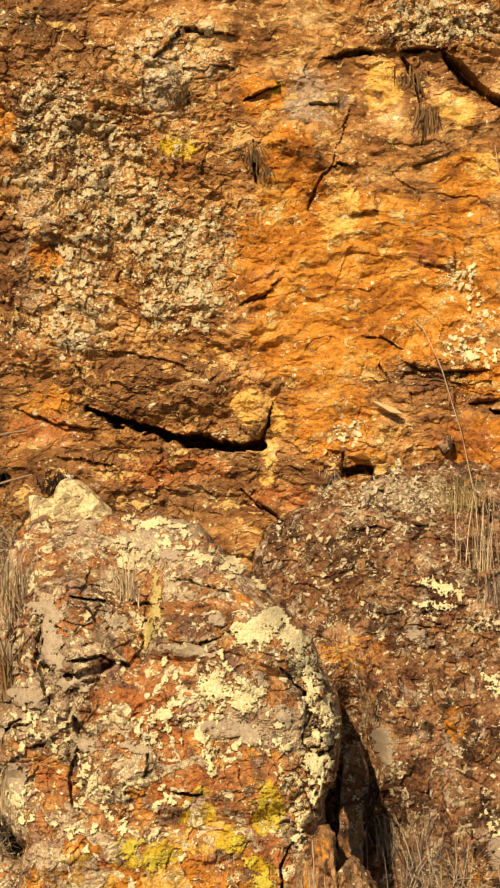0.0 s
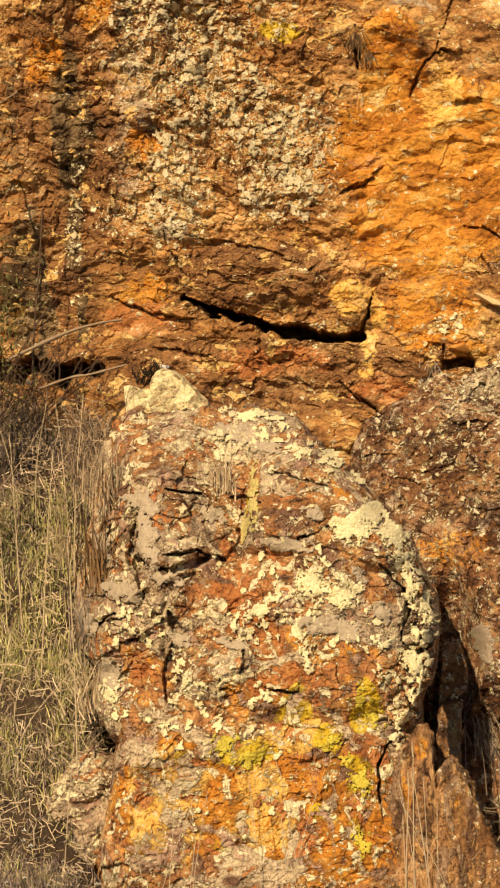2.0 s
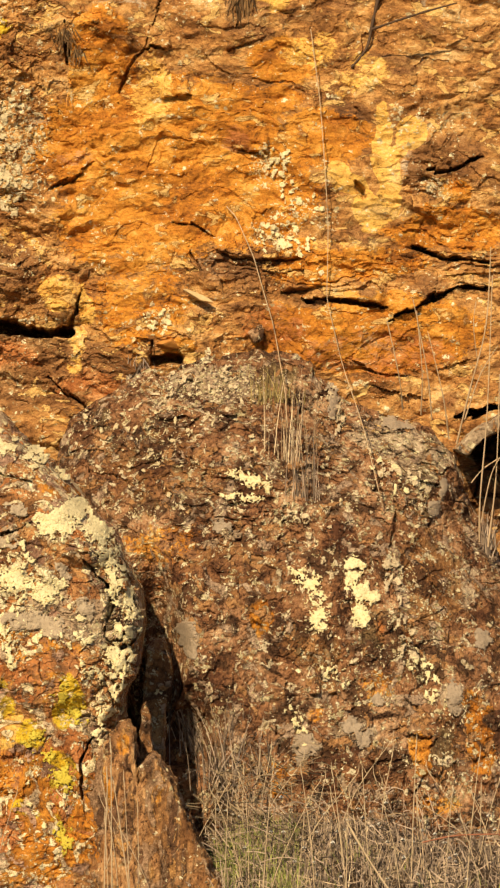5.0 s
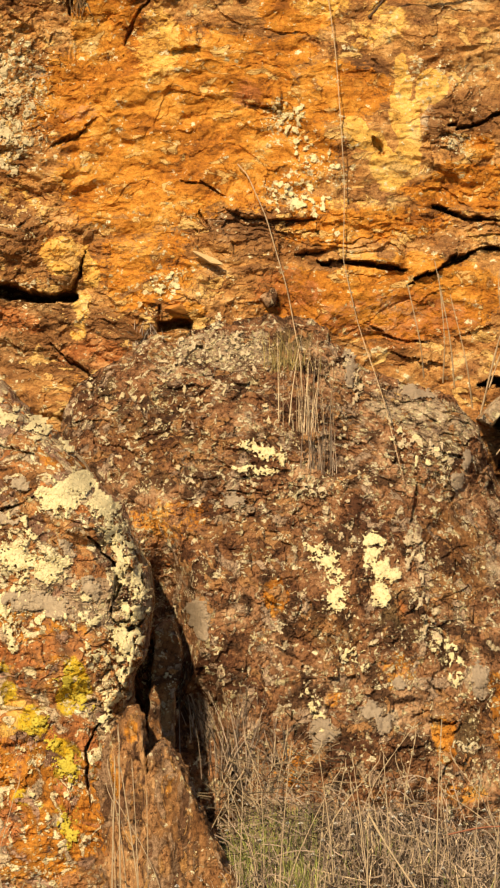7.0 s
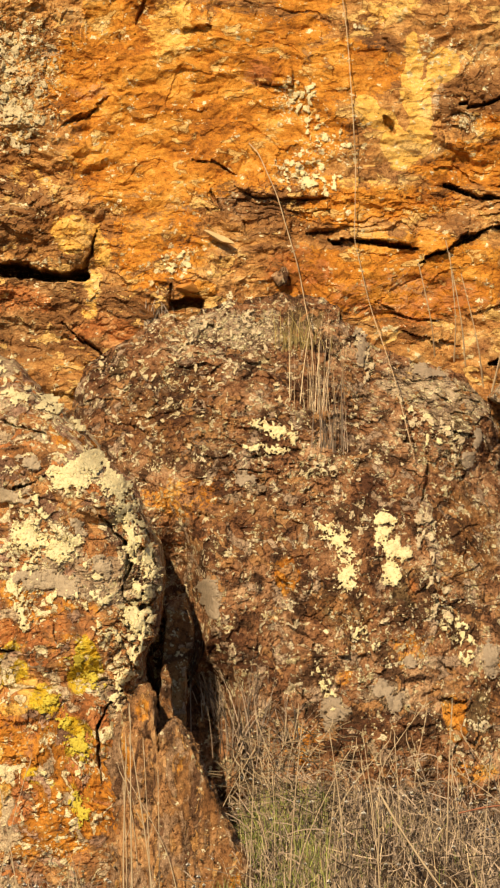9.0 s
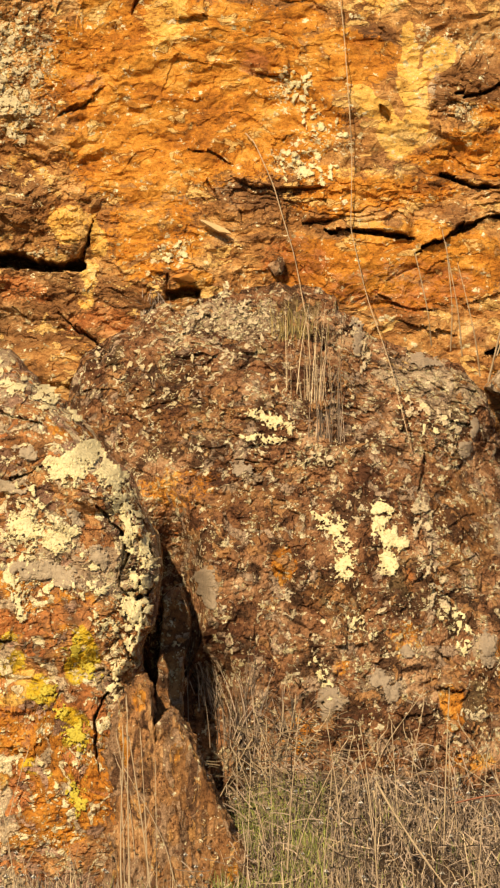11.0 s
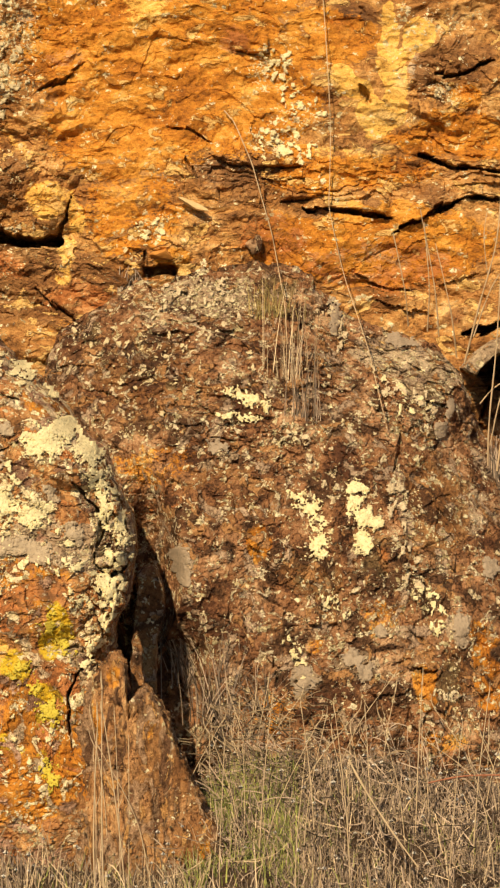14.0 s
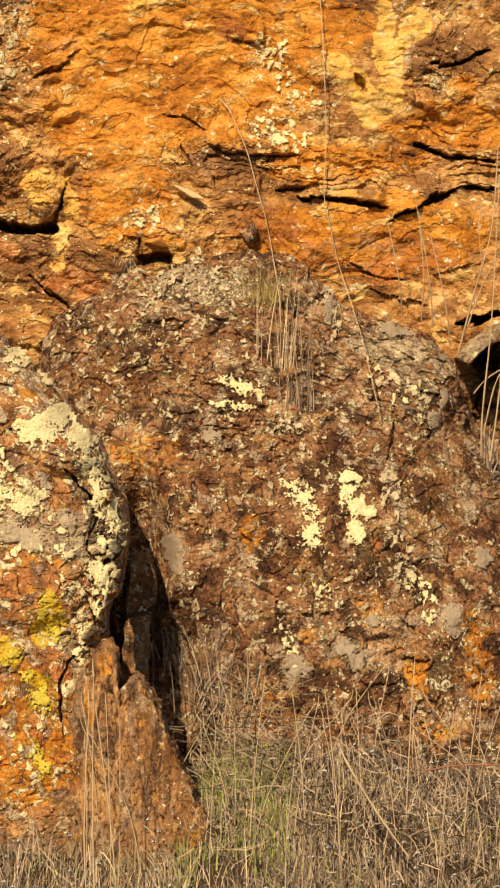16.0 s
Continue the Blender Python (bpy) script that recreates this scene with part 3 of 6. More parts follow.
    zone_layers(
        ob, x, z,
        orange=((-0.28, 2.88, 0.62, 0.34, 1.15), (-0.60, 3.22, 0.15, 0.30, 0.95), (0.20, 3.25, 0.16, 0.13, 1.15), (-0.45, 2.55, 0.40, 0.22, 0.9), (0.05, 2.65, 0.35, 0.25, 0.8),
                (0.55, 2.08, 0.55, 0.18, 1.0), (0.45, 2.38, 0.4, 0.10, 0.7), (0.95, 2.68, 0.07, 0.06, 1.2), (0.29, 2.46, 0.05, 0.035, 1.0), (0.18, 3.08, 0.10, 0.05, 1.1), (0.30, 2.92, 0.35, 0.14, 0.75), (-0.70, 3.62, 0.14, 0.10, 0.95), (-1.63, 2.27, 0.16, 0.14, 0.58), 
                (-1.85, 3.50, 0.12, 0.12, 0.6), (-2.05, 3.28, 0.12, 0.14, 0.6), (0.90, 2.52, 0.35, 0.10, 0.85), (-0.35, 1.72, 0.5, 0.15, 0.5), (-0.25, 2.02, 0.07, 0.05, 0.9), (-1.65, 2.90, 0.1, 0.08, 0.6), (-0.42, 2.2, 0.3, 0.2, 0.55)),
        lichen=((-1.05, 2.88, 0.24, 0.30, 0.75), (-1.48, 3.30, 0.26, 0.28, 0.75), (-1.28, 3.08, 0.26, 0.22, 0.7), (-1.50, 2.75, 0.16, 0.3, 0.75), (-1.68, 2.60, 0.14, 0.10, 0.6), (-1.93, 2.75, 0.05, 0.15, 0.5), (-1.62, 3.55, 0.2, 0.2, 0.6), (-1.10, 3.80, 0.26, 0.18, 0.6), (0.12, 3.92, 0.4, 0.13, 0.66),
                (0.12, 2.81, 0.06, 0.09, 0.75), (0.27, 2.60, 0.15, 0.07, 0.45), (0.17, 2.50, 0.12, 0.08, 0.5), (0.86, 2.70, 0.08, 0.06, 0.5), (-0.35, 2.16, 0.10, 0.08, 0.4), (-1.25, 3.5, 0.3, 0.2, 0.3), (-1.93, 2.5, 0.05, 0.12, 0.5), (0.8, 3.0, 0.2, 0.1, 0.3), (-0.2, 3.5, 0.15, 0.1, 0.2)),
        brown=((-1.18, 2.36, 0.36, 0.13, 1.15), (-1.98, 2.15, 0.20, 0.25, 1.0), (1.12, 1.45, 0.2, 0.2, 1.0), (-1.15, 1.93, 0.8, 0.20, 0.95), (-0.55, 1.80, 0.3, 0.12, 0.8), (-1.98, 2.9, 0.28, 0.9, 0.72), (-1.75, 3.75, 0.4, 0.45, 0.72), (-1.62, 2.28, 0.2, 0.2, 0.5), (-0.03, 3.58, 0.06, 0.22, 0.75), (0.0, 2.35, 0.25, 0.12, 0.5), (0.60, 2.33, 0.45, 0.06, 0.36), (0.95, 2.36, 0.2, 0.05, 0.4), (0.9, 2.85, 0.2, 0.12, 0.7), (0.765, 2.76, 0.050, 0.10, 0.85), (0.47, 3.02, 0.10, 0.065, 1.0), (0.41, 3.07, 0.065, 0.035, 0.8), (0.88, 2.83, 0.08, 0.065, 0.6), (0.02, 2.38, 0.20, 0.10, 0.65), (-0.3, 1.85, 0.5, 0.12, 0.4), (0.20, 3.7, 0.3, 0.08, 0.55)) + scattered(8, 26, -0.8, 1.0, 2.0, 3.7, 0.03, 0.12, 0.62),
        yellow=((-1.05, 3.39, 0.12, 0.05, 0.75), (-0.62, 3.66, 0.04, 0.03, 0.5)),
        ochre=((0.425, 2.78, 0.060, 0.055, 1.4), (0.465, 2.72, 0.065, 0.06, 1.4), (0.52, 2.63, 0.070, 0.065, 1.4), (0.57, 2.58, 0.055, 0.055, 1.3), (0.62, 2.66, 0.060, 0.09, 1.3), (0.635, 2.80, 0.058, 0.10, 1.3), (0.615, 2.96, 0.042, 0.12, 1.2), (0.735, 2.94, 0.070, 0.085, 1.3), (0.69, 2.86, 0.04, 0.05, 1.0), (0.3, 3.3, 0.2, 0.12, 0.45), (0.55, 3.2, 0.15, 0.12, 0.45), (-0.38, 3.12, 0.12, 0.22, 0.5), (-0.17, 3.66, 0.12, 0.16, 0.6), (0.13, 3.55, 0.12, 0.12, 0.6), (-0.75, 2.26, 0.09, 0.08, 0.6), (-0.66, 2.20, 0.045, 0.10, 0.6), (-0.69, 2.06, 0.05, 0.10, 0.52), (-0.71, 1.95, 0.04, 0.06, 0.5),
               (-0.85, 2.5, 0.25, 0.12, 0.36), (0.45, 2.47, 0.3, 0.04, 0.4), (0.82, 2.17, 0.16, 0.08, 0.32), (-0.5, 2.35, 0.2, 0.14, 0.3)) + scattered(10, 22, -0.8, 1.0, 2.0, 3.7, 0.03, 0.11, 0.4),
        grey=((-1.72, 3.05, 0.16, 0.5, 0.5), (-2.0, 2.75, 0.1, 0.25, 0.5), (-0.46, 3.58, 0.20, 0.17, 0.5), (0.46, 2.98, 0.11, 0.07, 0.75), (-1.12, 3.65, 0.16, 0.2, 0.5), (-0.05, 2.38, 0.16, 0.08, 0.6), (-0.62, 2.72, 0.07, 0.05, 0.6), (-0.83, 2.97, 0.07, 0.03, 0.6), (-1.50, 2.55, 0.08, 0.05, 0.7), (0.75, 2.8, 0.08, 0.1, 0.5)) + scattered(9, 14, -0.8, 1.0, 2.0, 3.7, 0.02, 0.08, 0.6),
        dark_brown=((-2.07, 2.2, 0.03, 0.3, 1.0), (-1.90, 2.12, 0.03, 0.2, 0.9), (-1.98, 3.05, 0.07, 0.40, 0.8), (-1.93, 2.55, 0.06, 0.25, 0.6), (-1.70, 3.4, 0.07, 0.2, 0.5), (-2.15, 2.35, 0.14, 0.35, 0.6), (-1.93, 2.95, 0.10, 0.35, 0.5), (-1.85, 3.95, 0.3, 0.12, 0.4), (-2.25, 3.0, 0.12, 0.6, 0.4)),
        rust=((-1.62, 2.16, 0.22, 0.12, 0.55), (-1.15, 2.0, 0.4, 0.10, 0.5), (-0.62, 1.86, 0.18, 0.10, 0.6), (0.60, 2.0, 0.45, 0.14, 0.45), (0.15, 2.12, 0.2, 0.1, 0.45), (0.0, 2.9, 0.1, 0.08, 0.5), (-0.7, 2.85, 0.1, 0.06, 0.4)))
    tagged(ob, "orange and ochre iron-stained rock face with dark open joints and lichen", "cliff", kind="structure")
    return ob, Face(verts)


cliff, cliff_front = build_cliff()


# ---- boulders ----
def boulder(name, centre, outline, back, thick, material, step_size=0.006, power=(3.0, 3.0, 3.0, 8.0), roughness=1.0, seed=0, slant=0.0, rise=None, zones=None, parent=None, blocky=1.0):
    """A rounded, broken block that stands with its face to the front. outline: (x, z) corners round it; power: how square its edge is to the
    right, at the top, to the left and below; slant: how far the top leans back."""
    cx, cz = centre
    poly = np.array(outline, dtype=float) - centre
    ang, rad = np.arctan2(poly[:, 1], poly[:, 0]), np.hypot(poly[:, 0], poly[:, 1])
    order = np.argsort(ang)
    ang, rad = ang[order], rad[order]
    n = int(2 * rad.mean() / step_size)
    out_v, out_f, base = [], [], 0
    for side, count in ((1, n), (-1, max(24, n // 8))):
        g = np.linspace(-1, 1, count)
        u, v = (a.ravel() for a in np.meshgrid(g, g))
        px, pz = u * np.sqrt(1 - v * v / 2), v * np.sqrt(1 - u * u / 2)
        r, th = np.minimum(1, np.hypot(px, pz)), np.arctan2(pz, px)
        edge = np.interp(th, ang, rad, period=2 * np.pi)
        rag = 0.030 * fbm(np.cos(th) * 7 + seed, np.sin(th) * 7, th * 0, 5, seed + 5, 0.62)
        rag = rag - 0.030 * hashed(np.floor(th * 9 + 0.8 * vnoise(th * 5, th * 0, th * 0, seed)), th * 0, th * 0, seed + 7)
        edge = edge * (1 + rag * r ** 10)
        pw = np.interp(th, (-np.pi, -np.pi / 2, 0, np.pi / 2, np.pi), (power[2], power[3], power[0], power[1], power[2]))
        x, z = cx + r * edge * np.cos(th), cz + r * edge * np.sin(th)
        bulge = thick * (1 - r ** pw) ** np.interp(pw, (1.8, 7.0), (1.0, 0.55))
        if side > 0:
            y = back - bulge + slant * (z - cz)
            fade = 0.75 + 0.25 * step(0.0, 0.05, 1 - r)
            zero = x * 0 + seed
            wx = x + 0.05 * fbm(x * 4, z * 4, zero, 3, seed + 1) + 0.014 * fbm(x * 20, z * 20, zero, 3, seed + 2)
            wz = z + 0.05 * fbm(x * 4, z * 4, zero + 5, 3, seed + 3) + 0.014 * fbm(x * 20, z * 20, zero + 5, 3, seed + 4)
            d = 0.05 * fbm(x * 1.8, z * 1.8, zero, 3, seed + 6)
            d += blocky * (0.040 * crease(wx / 0.27, wz / 0.21, seed + 10) + 0.018 * crease(wx / 0.11, wz / 0.08, seed + 15))
            d += facets(wx, wz, 0.12, 0.09, seed + 20, 0.004 * blocky, 0.016 * blocky, 0.002 * blocky, 0.06)
            d += facets(wx, wz, 0.048, 0.034, seed + 30, 0.005, 0.013, 0.002, 0.10)
            d += facets(wx, wz, 0.020, 0.015, seed + 40, 0.0028, 0.007)
            d += 0.004 * fbm(x * 36, z * 36, zero, 4, seed + 50, 0.6, True)
            d *= roughness
            d -= 0.08 * thick * step(0.80, 1.0, r) * (1 + fbm(x * 9, z * 9, zero, 3, seed + 70)) * step(2.5, 6.0, pw)
            if rise:
                d = rise(d, x, z)
            y = y - d * fade
        else:
            y = back + 0.35 * bulge + slant * (z - cz) + 0.02 * step(0.0, 0.05, 1 - r)
        under = 1 - 0.09 * step(4.0, 12.0, pw) * (1 - bulge / thick) ** 1.5
        edge_x, edge_z = (x - cx) * under, (z - cz) * under
        x, z = cx + edge_x * (1 + 0.02 * step(4.0, 12.0, pw)), cz + edge_z
        chip = 0.010 * roughness * (facets(x, z, 0.05, 0.05, seed + 80, 1.0, 1.0) - 0.6) * r ** 6
        x, z = x + chip * np.cos(th), z + chip * np.sin(th)
        out_v.append(np.stack([x, y, z], -1))
        f = grid_faces(count, count, base)
        out_f.append(f if side > 0 else f[:, ::-1])
        base += len(x)
    verts = np.concatenate(out_v)
    ob = link_mesh(name, verts, np.concatenate(out_f), material, smooth=False, parent=parent)
    zone_layers(ob, verts[:, 0], verts[:, 2], **(zones or {}))
    return ob, Face(out_v[0])


def front_cracks(d, x, z):
    zero = x * 0
    wx, wz = x + 0.05 * fbm(x * 6, z * 6, zero, 4, 131), z + 0.05 * fbm(x * 6, z * 6, zero + 3, 4, 132)
    # loose plates with open gaps on its shoulder
    shoulder = blot(x, z, ((-1.55, 1.15, 0.30, 0.45, 1), (-1.25, 1.38, 0.35, 0.20, 0.9), (-1.65, 0.85, 0.2, 0.25, 0.8)))
    sx, sz = wx + 0.5 * wz, wz - 0.25 * wx
    d = d + shoulder * (facets(sx, sz, 0.17, 0.11, 170, 0.022, 0.05, 0.012, 0.07) + facets(sx + 4, sz, 0.07, 0.05, 180, 0.010, 0.022, 0.005, 0.10))
    for points, width in ((((-1.55, 1.36), (-1.56, 1.22), (-1.52, 1.08)), 0.024), (((-1.52, 1.16), (-1.40, 1.13), (-1.27, 1.17)), 0.026), (((-1.44, 1.46), (-1.30, 1.43)), 0.018), (((-1.66, 1.33), (-1.70, 1.18)), 0.022), (((-1.62, 0.97), (-1.74, 0.90)), 0.014), (((-1.40, 0.98), (-1.36, 0.88)), 0.016), (((-1.18, 1.42), (-1.05, 1.40)), 0.014), (((-0.92, 1.26), (-0.80, 1.30)), 0.010)):
        d = joint(d, x, z, points, width, 0.07)
    # the bulging middle block with a step down all round it
    r = (np.abs((wx + 0.95) / 0.47) ** 2.6 + np.abs((wz - 0.88) / 0.33) ** 2.6) ** (1 / 2.6)
    d = d + 0.055 * (1 - step(0.72, 1.02, r)) - 0.014 * (1 - step(0.0, 0.05, np.abs(r - 1.03)))
    r = (np.abs((wx + 1.0) / 0.70) ** 2.6 + np.abs((wz - 0.0) / 0.62) ** 2.6) ** (1 / 2.6)
    d = d + 0.045 * (1 - step(0.85, 1.0, r))
    d = d + 0.07 * blot(x, z, ((-0.75, 1.28, 0.35, 0.16, 1),)) + 0.05 * blot(x, z, ((-1.45, 1.2, 0.22, 0.3, 1),))
    # the broken, crusted rim over the crevice
    rim = blot(x, z, ((-0.44, 0.95, 0.09, 0.26, 1), (-0.46, 0.68, 0.10, 0.18, 1), (-0.53, 0.50, 0.08, 0.12, 0.9)))
    d = d + rim * (facets(wx, wz, 0.060, 0.075, 190, 0.020, 0.040, 0.022, 0.12) + facets(wx + 2, wz, 0.028, 0.030, 195, 0.010, 0.020, 0.006, 0.12) - 0.01)
    for points, width in ((((-0.60, 0.40), (-0.52, 0.52)), 0.010), (((-0.52, 1.08), (-0.49, 0.98), (-0.52, 0.90)), 0.011), (((-0.45, 1.15), (-0.42, 1.07)), 0.008), (((-0.47, 0.80), (-0.40, 0.86)), 0.009)):
        d = joint(d, x, z, points, width, 0.11)
    for points, width, depth, lip in (
            (((-1.03, 0.70), (-0.96, 0.68), (-0.90, 0.67)), 0.009, 0.06, 0.03), (((-1.02, 1.51), (-0.79, 1.47)), 0.008, 0.05, 0.02),
            (((-0.60, 1.16), (-0.50, 1.06), (-0.52, 0.88), (-0.46, 0.80)), 0.016, 0.07, 0.0), (((-1.11, 0.86), (-1.10, 0.80), (-1.12, 0.75)), 0.009, 0.05, 0.02),
            (((-0.60, 0.40), (-0.58, 0.18), (-0.52, 0.0)), 0.012, 0.09, 0.0), (((-1.53, 1.30), (-1.54, 1.15), (-1.50, 1.03)), 0.016, 0.08, 0.0), (((-1.42, 1.19), (-1.30, 1.21), (-1.20, 1.17)), 0.020, 0.08, 0.02),
            (((-1.72, 0.92), (-1.60, 0.95), (-1.52, 1.0)), 0.012, 0.06, 0.02), (((-1.38, 0.86), (-1.42, 0.74), (-1.40, 0.64)), 0.018, 0.07, 0.0)):
        d = joint(d, x, z, points, width * 0.6, depth * 0.7, lip * 0.6, 0.06)
    return d


front_boulder, front_face = boulder(
    "front_boulder", (-1.13, 0.72),
    ((-1.24, 1.80), (-1.06, 1.79), (-0.88, 1.72), (-0.71, 1.58), (-0.57, 1.44), (-0.44, 1.27), (-0.36, 1.09), (-0.355, 0.78), (-0.41, 0.62), (-0.43, 0.45), (-0.40, 0.12), (-0.40, -0.3),
     (-1.69, -0.3), (-1.68, 0.18), (-1.66, 0.43), (-1.75, 0.56), (-1.77, 0.74), (-1.83, 0.89), (-1.82, 1.18), (-1.77, 1.45), (-1.70, 1.72), (-1.58, 1.785), (-1.46, 1.79), (-1.36, 1.79)),
    15.0, 0.62, MOTTLED, 0.0044, (30.0, 1.9, 5.0, 20.0), 0.72, 100, 0.16, front_cracks,
    dict(ochre=((-1.40, 0.34, 0.20, 0.14, 0.72), (-1.05, 0.30, 0.14, 0.12, 0.55), (-0.90, 0.52, 0.16, 0.10, 0.6), (-1.40, 0.15, 0.2, 0.15, 0.5), (-1.0, 0.15, 0.3, 0.12, 0.45)), orange=((-1.38, 0.28, 0.30, 0.26, 1.0), (-1.08, 0.30, 0.25, 0.18, 0.9), (-0.72, 0.30, 0.16, 0.25, 0.75), (-0.80, 0.12, 0.36, 0.20, 0.85), (-0.85, 0.45, 0.25, 0.12, 0.5), (-0.45, 0.2, 0.2, 0.3, 0.6), (-0.95, 0.75, 0.5, 0.3, 0.42), (-1.0, 0.72, 0.25, 0.10, 0.6), (-1.5, 0.75, 0.2, 0.3, 0.35), (-0.60, 1.46, 0.25, 0.08, 0.6)),
         rust=((-1.16, 1.09, 0.11, 0.077, 1.0), (-1.13, 0.91, 0.048, 0.10, 1.0), (-1.04, 0.76, 0.087, 0.11, 1.0), (-1.51, 0.76, 0.066, 0.044, 0.8), (-1.03, 0.86, 0.07, 0.10, 0.9), (-0.97, 0.74, 0.09, 0.07, 1.0), (-1.12, 1.05, 0.09, 0.07, 0.9), (-1.18, 0.83, 0.07, 0.05, 0.8), (-1.22, 1.38, 0.10, 0.06, 0.35), (-0.75, 0.75, 0.20, 0.05, 0.45), (-0.95, 1.40, 0.2, 0.06, 0.4), (-0.63, 0.47, 0.12, 0.10, 0.6), (-1.15, 1.05, 0.08, 0.06, 0.6), (-1.12, 0.95, 0.10, 0.16, 0.85)) + scattered(6, 10, -1.6, -0.5, 0.2, 1.3, 0.03, 0.07, 0.75),
         yellow=((-0.92, 0.60, 0.11, 0.055, 0.75), (-1.09, 1.40, 0.035, 0.12, 0.5), (-0.64, 0.63, 0.07, 0.10, 0.85), (-0.67, 0.37, 0.06, 0.11, 0.9), (-0.77, 0.50, 0.06, 0.07, 0.7), (-1.12, 0.45, 0.16, 0.08, 0.7), (-1.32, 0.42, 0.06, 0.05, 0.5), (-0.65, 0.08, 0.08, 0.18, 0.28), (-0.92, 0.65, 0.08, 0.08, 0.5), (-1.18, 0.52, 0.05, 0.04, 0.6)) + scattered(5, 9, -1.3, -0.6, 0.1, 0.75, 0.02, 0.05, 0.6),
         grey=((-1.47, 1.28, 0.077, 0.153, 1.1), (-1.30, 1.27, 0.066, 0.10, 1.0), (-1.62, 1.02, 0.13, 0.066, 1.0), (-1.78, 0.93, 0.055, 0.066, 1.0), (-0.55, 0.93, 0.087, 0.087, 0.9), (-1.73, 0.76, 0.11, 0.055, 0.8), (-0.76, 0.92, 0.22, 0.07, 0.9), (-1.56, 1.12, 0.22, 0.30, 0.72), (-1.46, 1.24, 0.07, 0.20, 0.95), (-1.65, 1.05, 0.12, 0.08, 0.85), (-1.70, 0.93, 0.12, 0.06, 0.9), (-1.42, 0.98, 0.10, 0.12, 0.7), (-1.33, 1.1, 0.1, 0.08, 0.75), (-1.05, 1.72, 0.18, 0.06, 0.8), (-1.3, 1.5, 0.15, 0.1, 0.6), (-0.72, 1.0, 0.12, 0.08, 0.6), (-1.0, 1.25, 0.2, 0.06, 0.5), (-0.85, 0.33, 0.08, 0.06, 0.4), (-1.55, 1.05, 0.15, 0.1, 0.5)),
         lichen=((-0.78, 1.05, 0.16, 0.09, 0.6), (-1.25, 1.65, 0.3, 0.10, 0.55), (-0.75, 1.55, 0.16, 0.10, 0.5), (-0.45, 1.0, 0.08, 0.25, 0.55), (-1.64, 0.66, 0.09, 0.10, 0.75), (-1.2, 0.88, 0.2, 0.12, 0.35), (-1.22, 1.5, 0.1, 0.25, 0.45), (-0.5, 0.75, 0.1, 0.12, 0.5)),
         brown=((-0.88, 1.37, 0.13, 0.055, 1.0), (-1.01, 1.24, 0.11, 0.055, 1.0), (-1.29, 1.41, 0.087, 0.066, 0.9), (-0.66, 1.25, 0.066, 0.026, 0.8), (-1.34, 1.15, 0.13, 0.044, 1.1), (-1.38, 0.82, 0.07, 0.16, 0.8), (-1.28, 1.2, 0.12, 0.06, 0.8), (-1.35, 1.40, 0.12, 0.07, 0.7), (-1.0, 1.4, 0.25, 0.1, 0.5)) + scattered(4, 12, -1.75, -0.4, 0.0, 1.7, 0.02, 0.07, 0.7), dark_brown=((-1.62, 1.35, 0.12, 0.3, 0.5),)))
tagged(front_boulder, "large boulder mottled with rust, cream lichen and yellow lichen", "boulder")


def back_cracks(d, x, z):
    # loose scales over its upper half, upright ribs below
    zero = x * 0
    wx, wz = x + 0.03 * fbm(x * 9, z * 9, zero, 4, 331), z + 0.03 * fbm(x * 9, z * 9, zero + 3, 4, 332) + 0.22 * x
    upper = blot(x, z, ((0.0, 1.65, 0.75, 0.42, 1), (0.7, 1.5, 0.3, 0.3, 0.9), (-0.1, 1.3, 0.5, 0.2, 0.6)))
    d = d + upper * (facets(wx, wz, 0.085, 0.042, 340, 0.009, 0.026, 0.004, 0.08) + facets(wx + 3, wz, 0.036, 0.020, 350, 0.005, 0.012, 0.002, 0.12))
    d = d + (1 - upper) * (0.012 * fbm(x * 16, z * 4, zero, 4, 361, 0.6, True) + facets(wx, wz, 0.06, 0.085, 370, 0.005, 0.020, 0.003, 0.08))
    d = d + 0.05 * blot(x, z, ((0.2, 1.5, 0.5, 0.25, 1), (0.75, 1.5, 0.2, 0.15, 0.8))) - 0.30 * blot(x, z, ((-0.34, 0.70, 0.14, 0.42, 1), (-0.20, 0.25, 0.14, 0.42, 1), (-0.08, -0.1, 0.14, 0.3, 1)))
    for points, width, depth, lip in ((((0.645, 1.36), (0.635, 1.28), (0.615, 1.20)), 0.016, 0.06, 0.0), (((-0.1, 1.32), (0.12, 1.29)), 0.010, 0.04, 0.02), (((0.66, 0.46), (0.76, 0.46)), 0.014, 0.05, 0.02), (((0.18, 0.35), (0.16, 0.5)), 0.014, 0.05, 0.0)):
        d = joint(d, x, z, points, width * 0.42, depth * 0.6, lip * 0.4, 0.06)
    return d


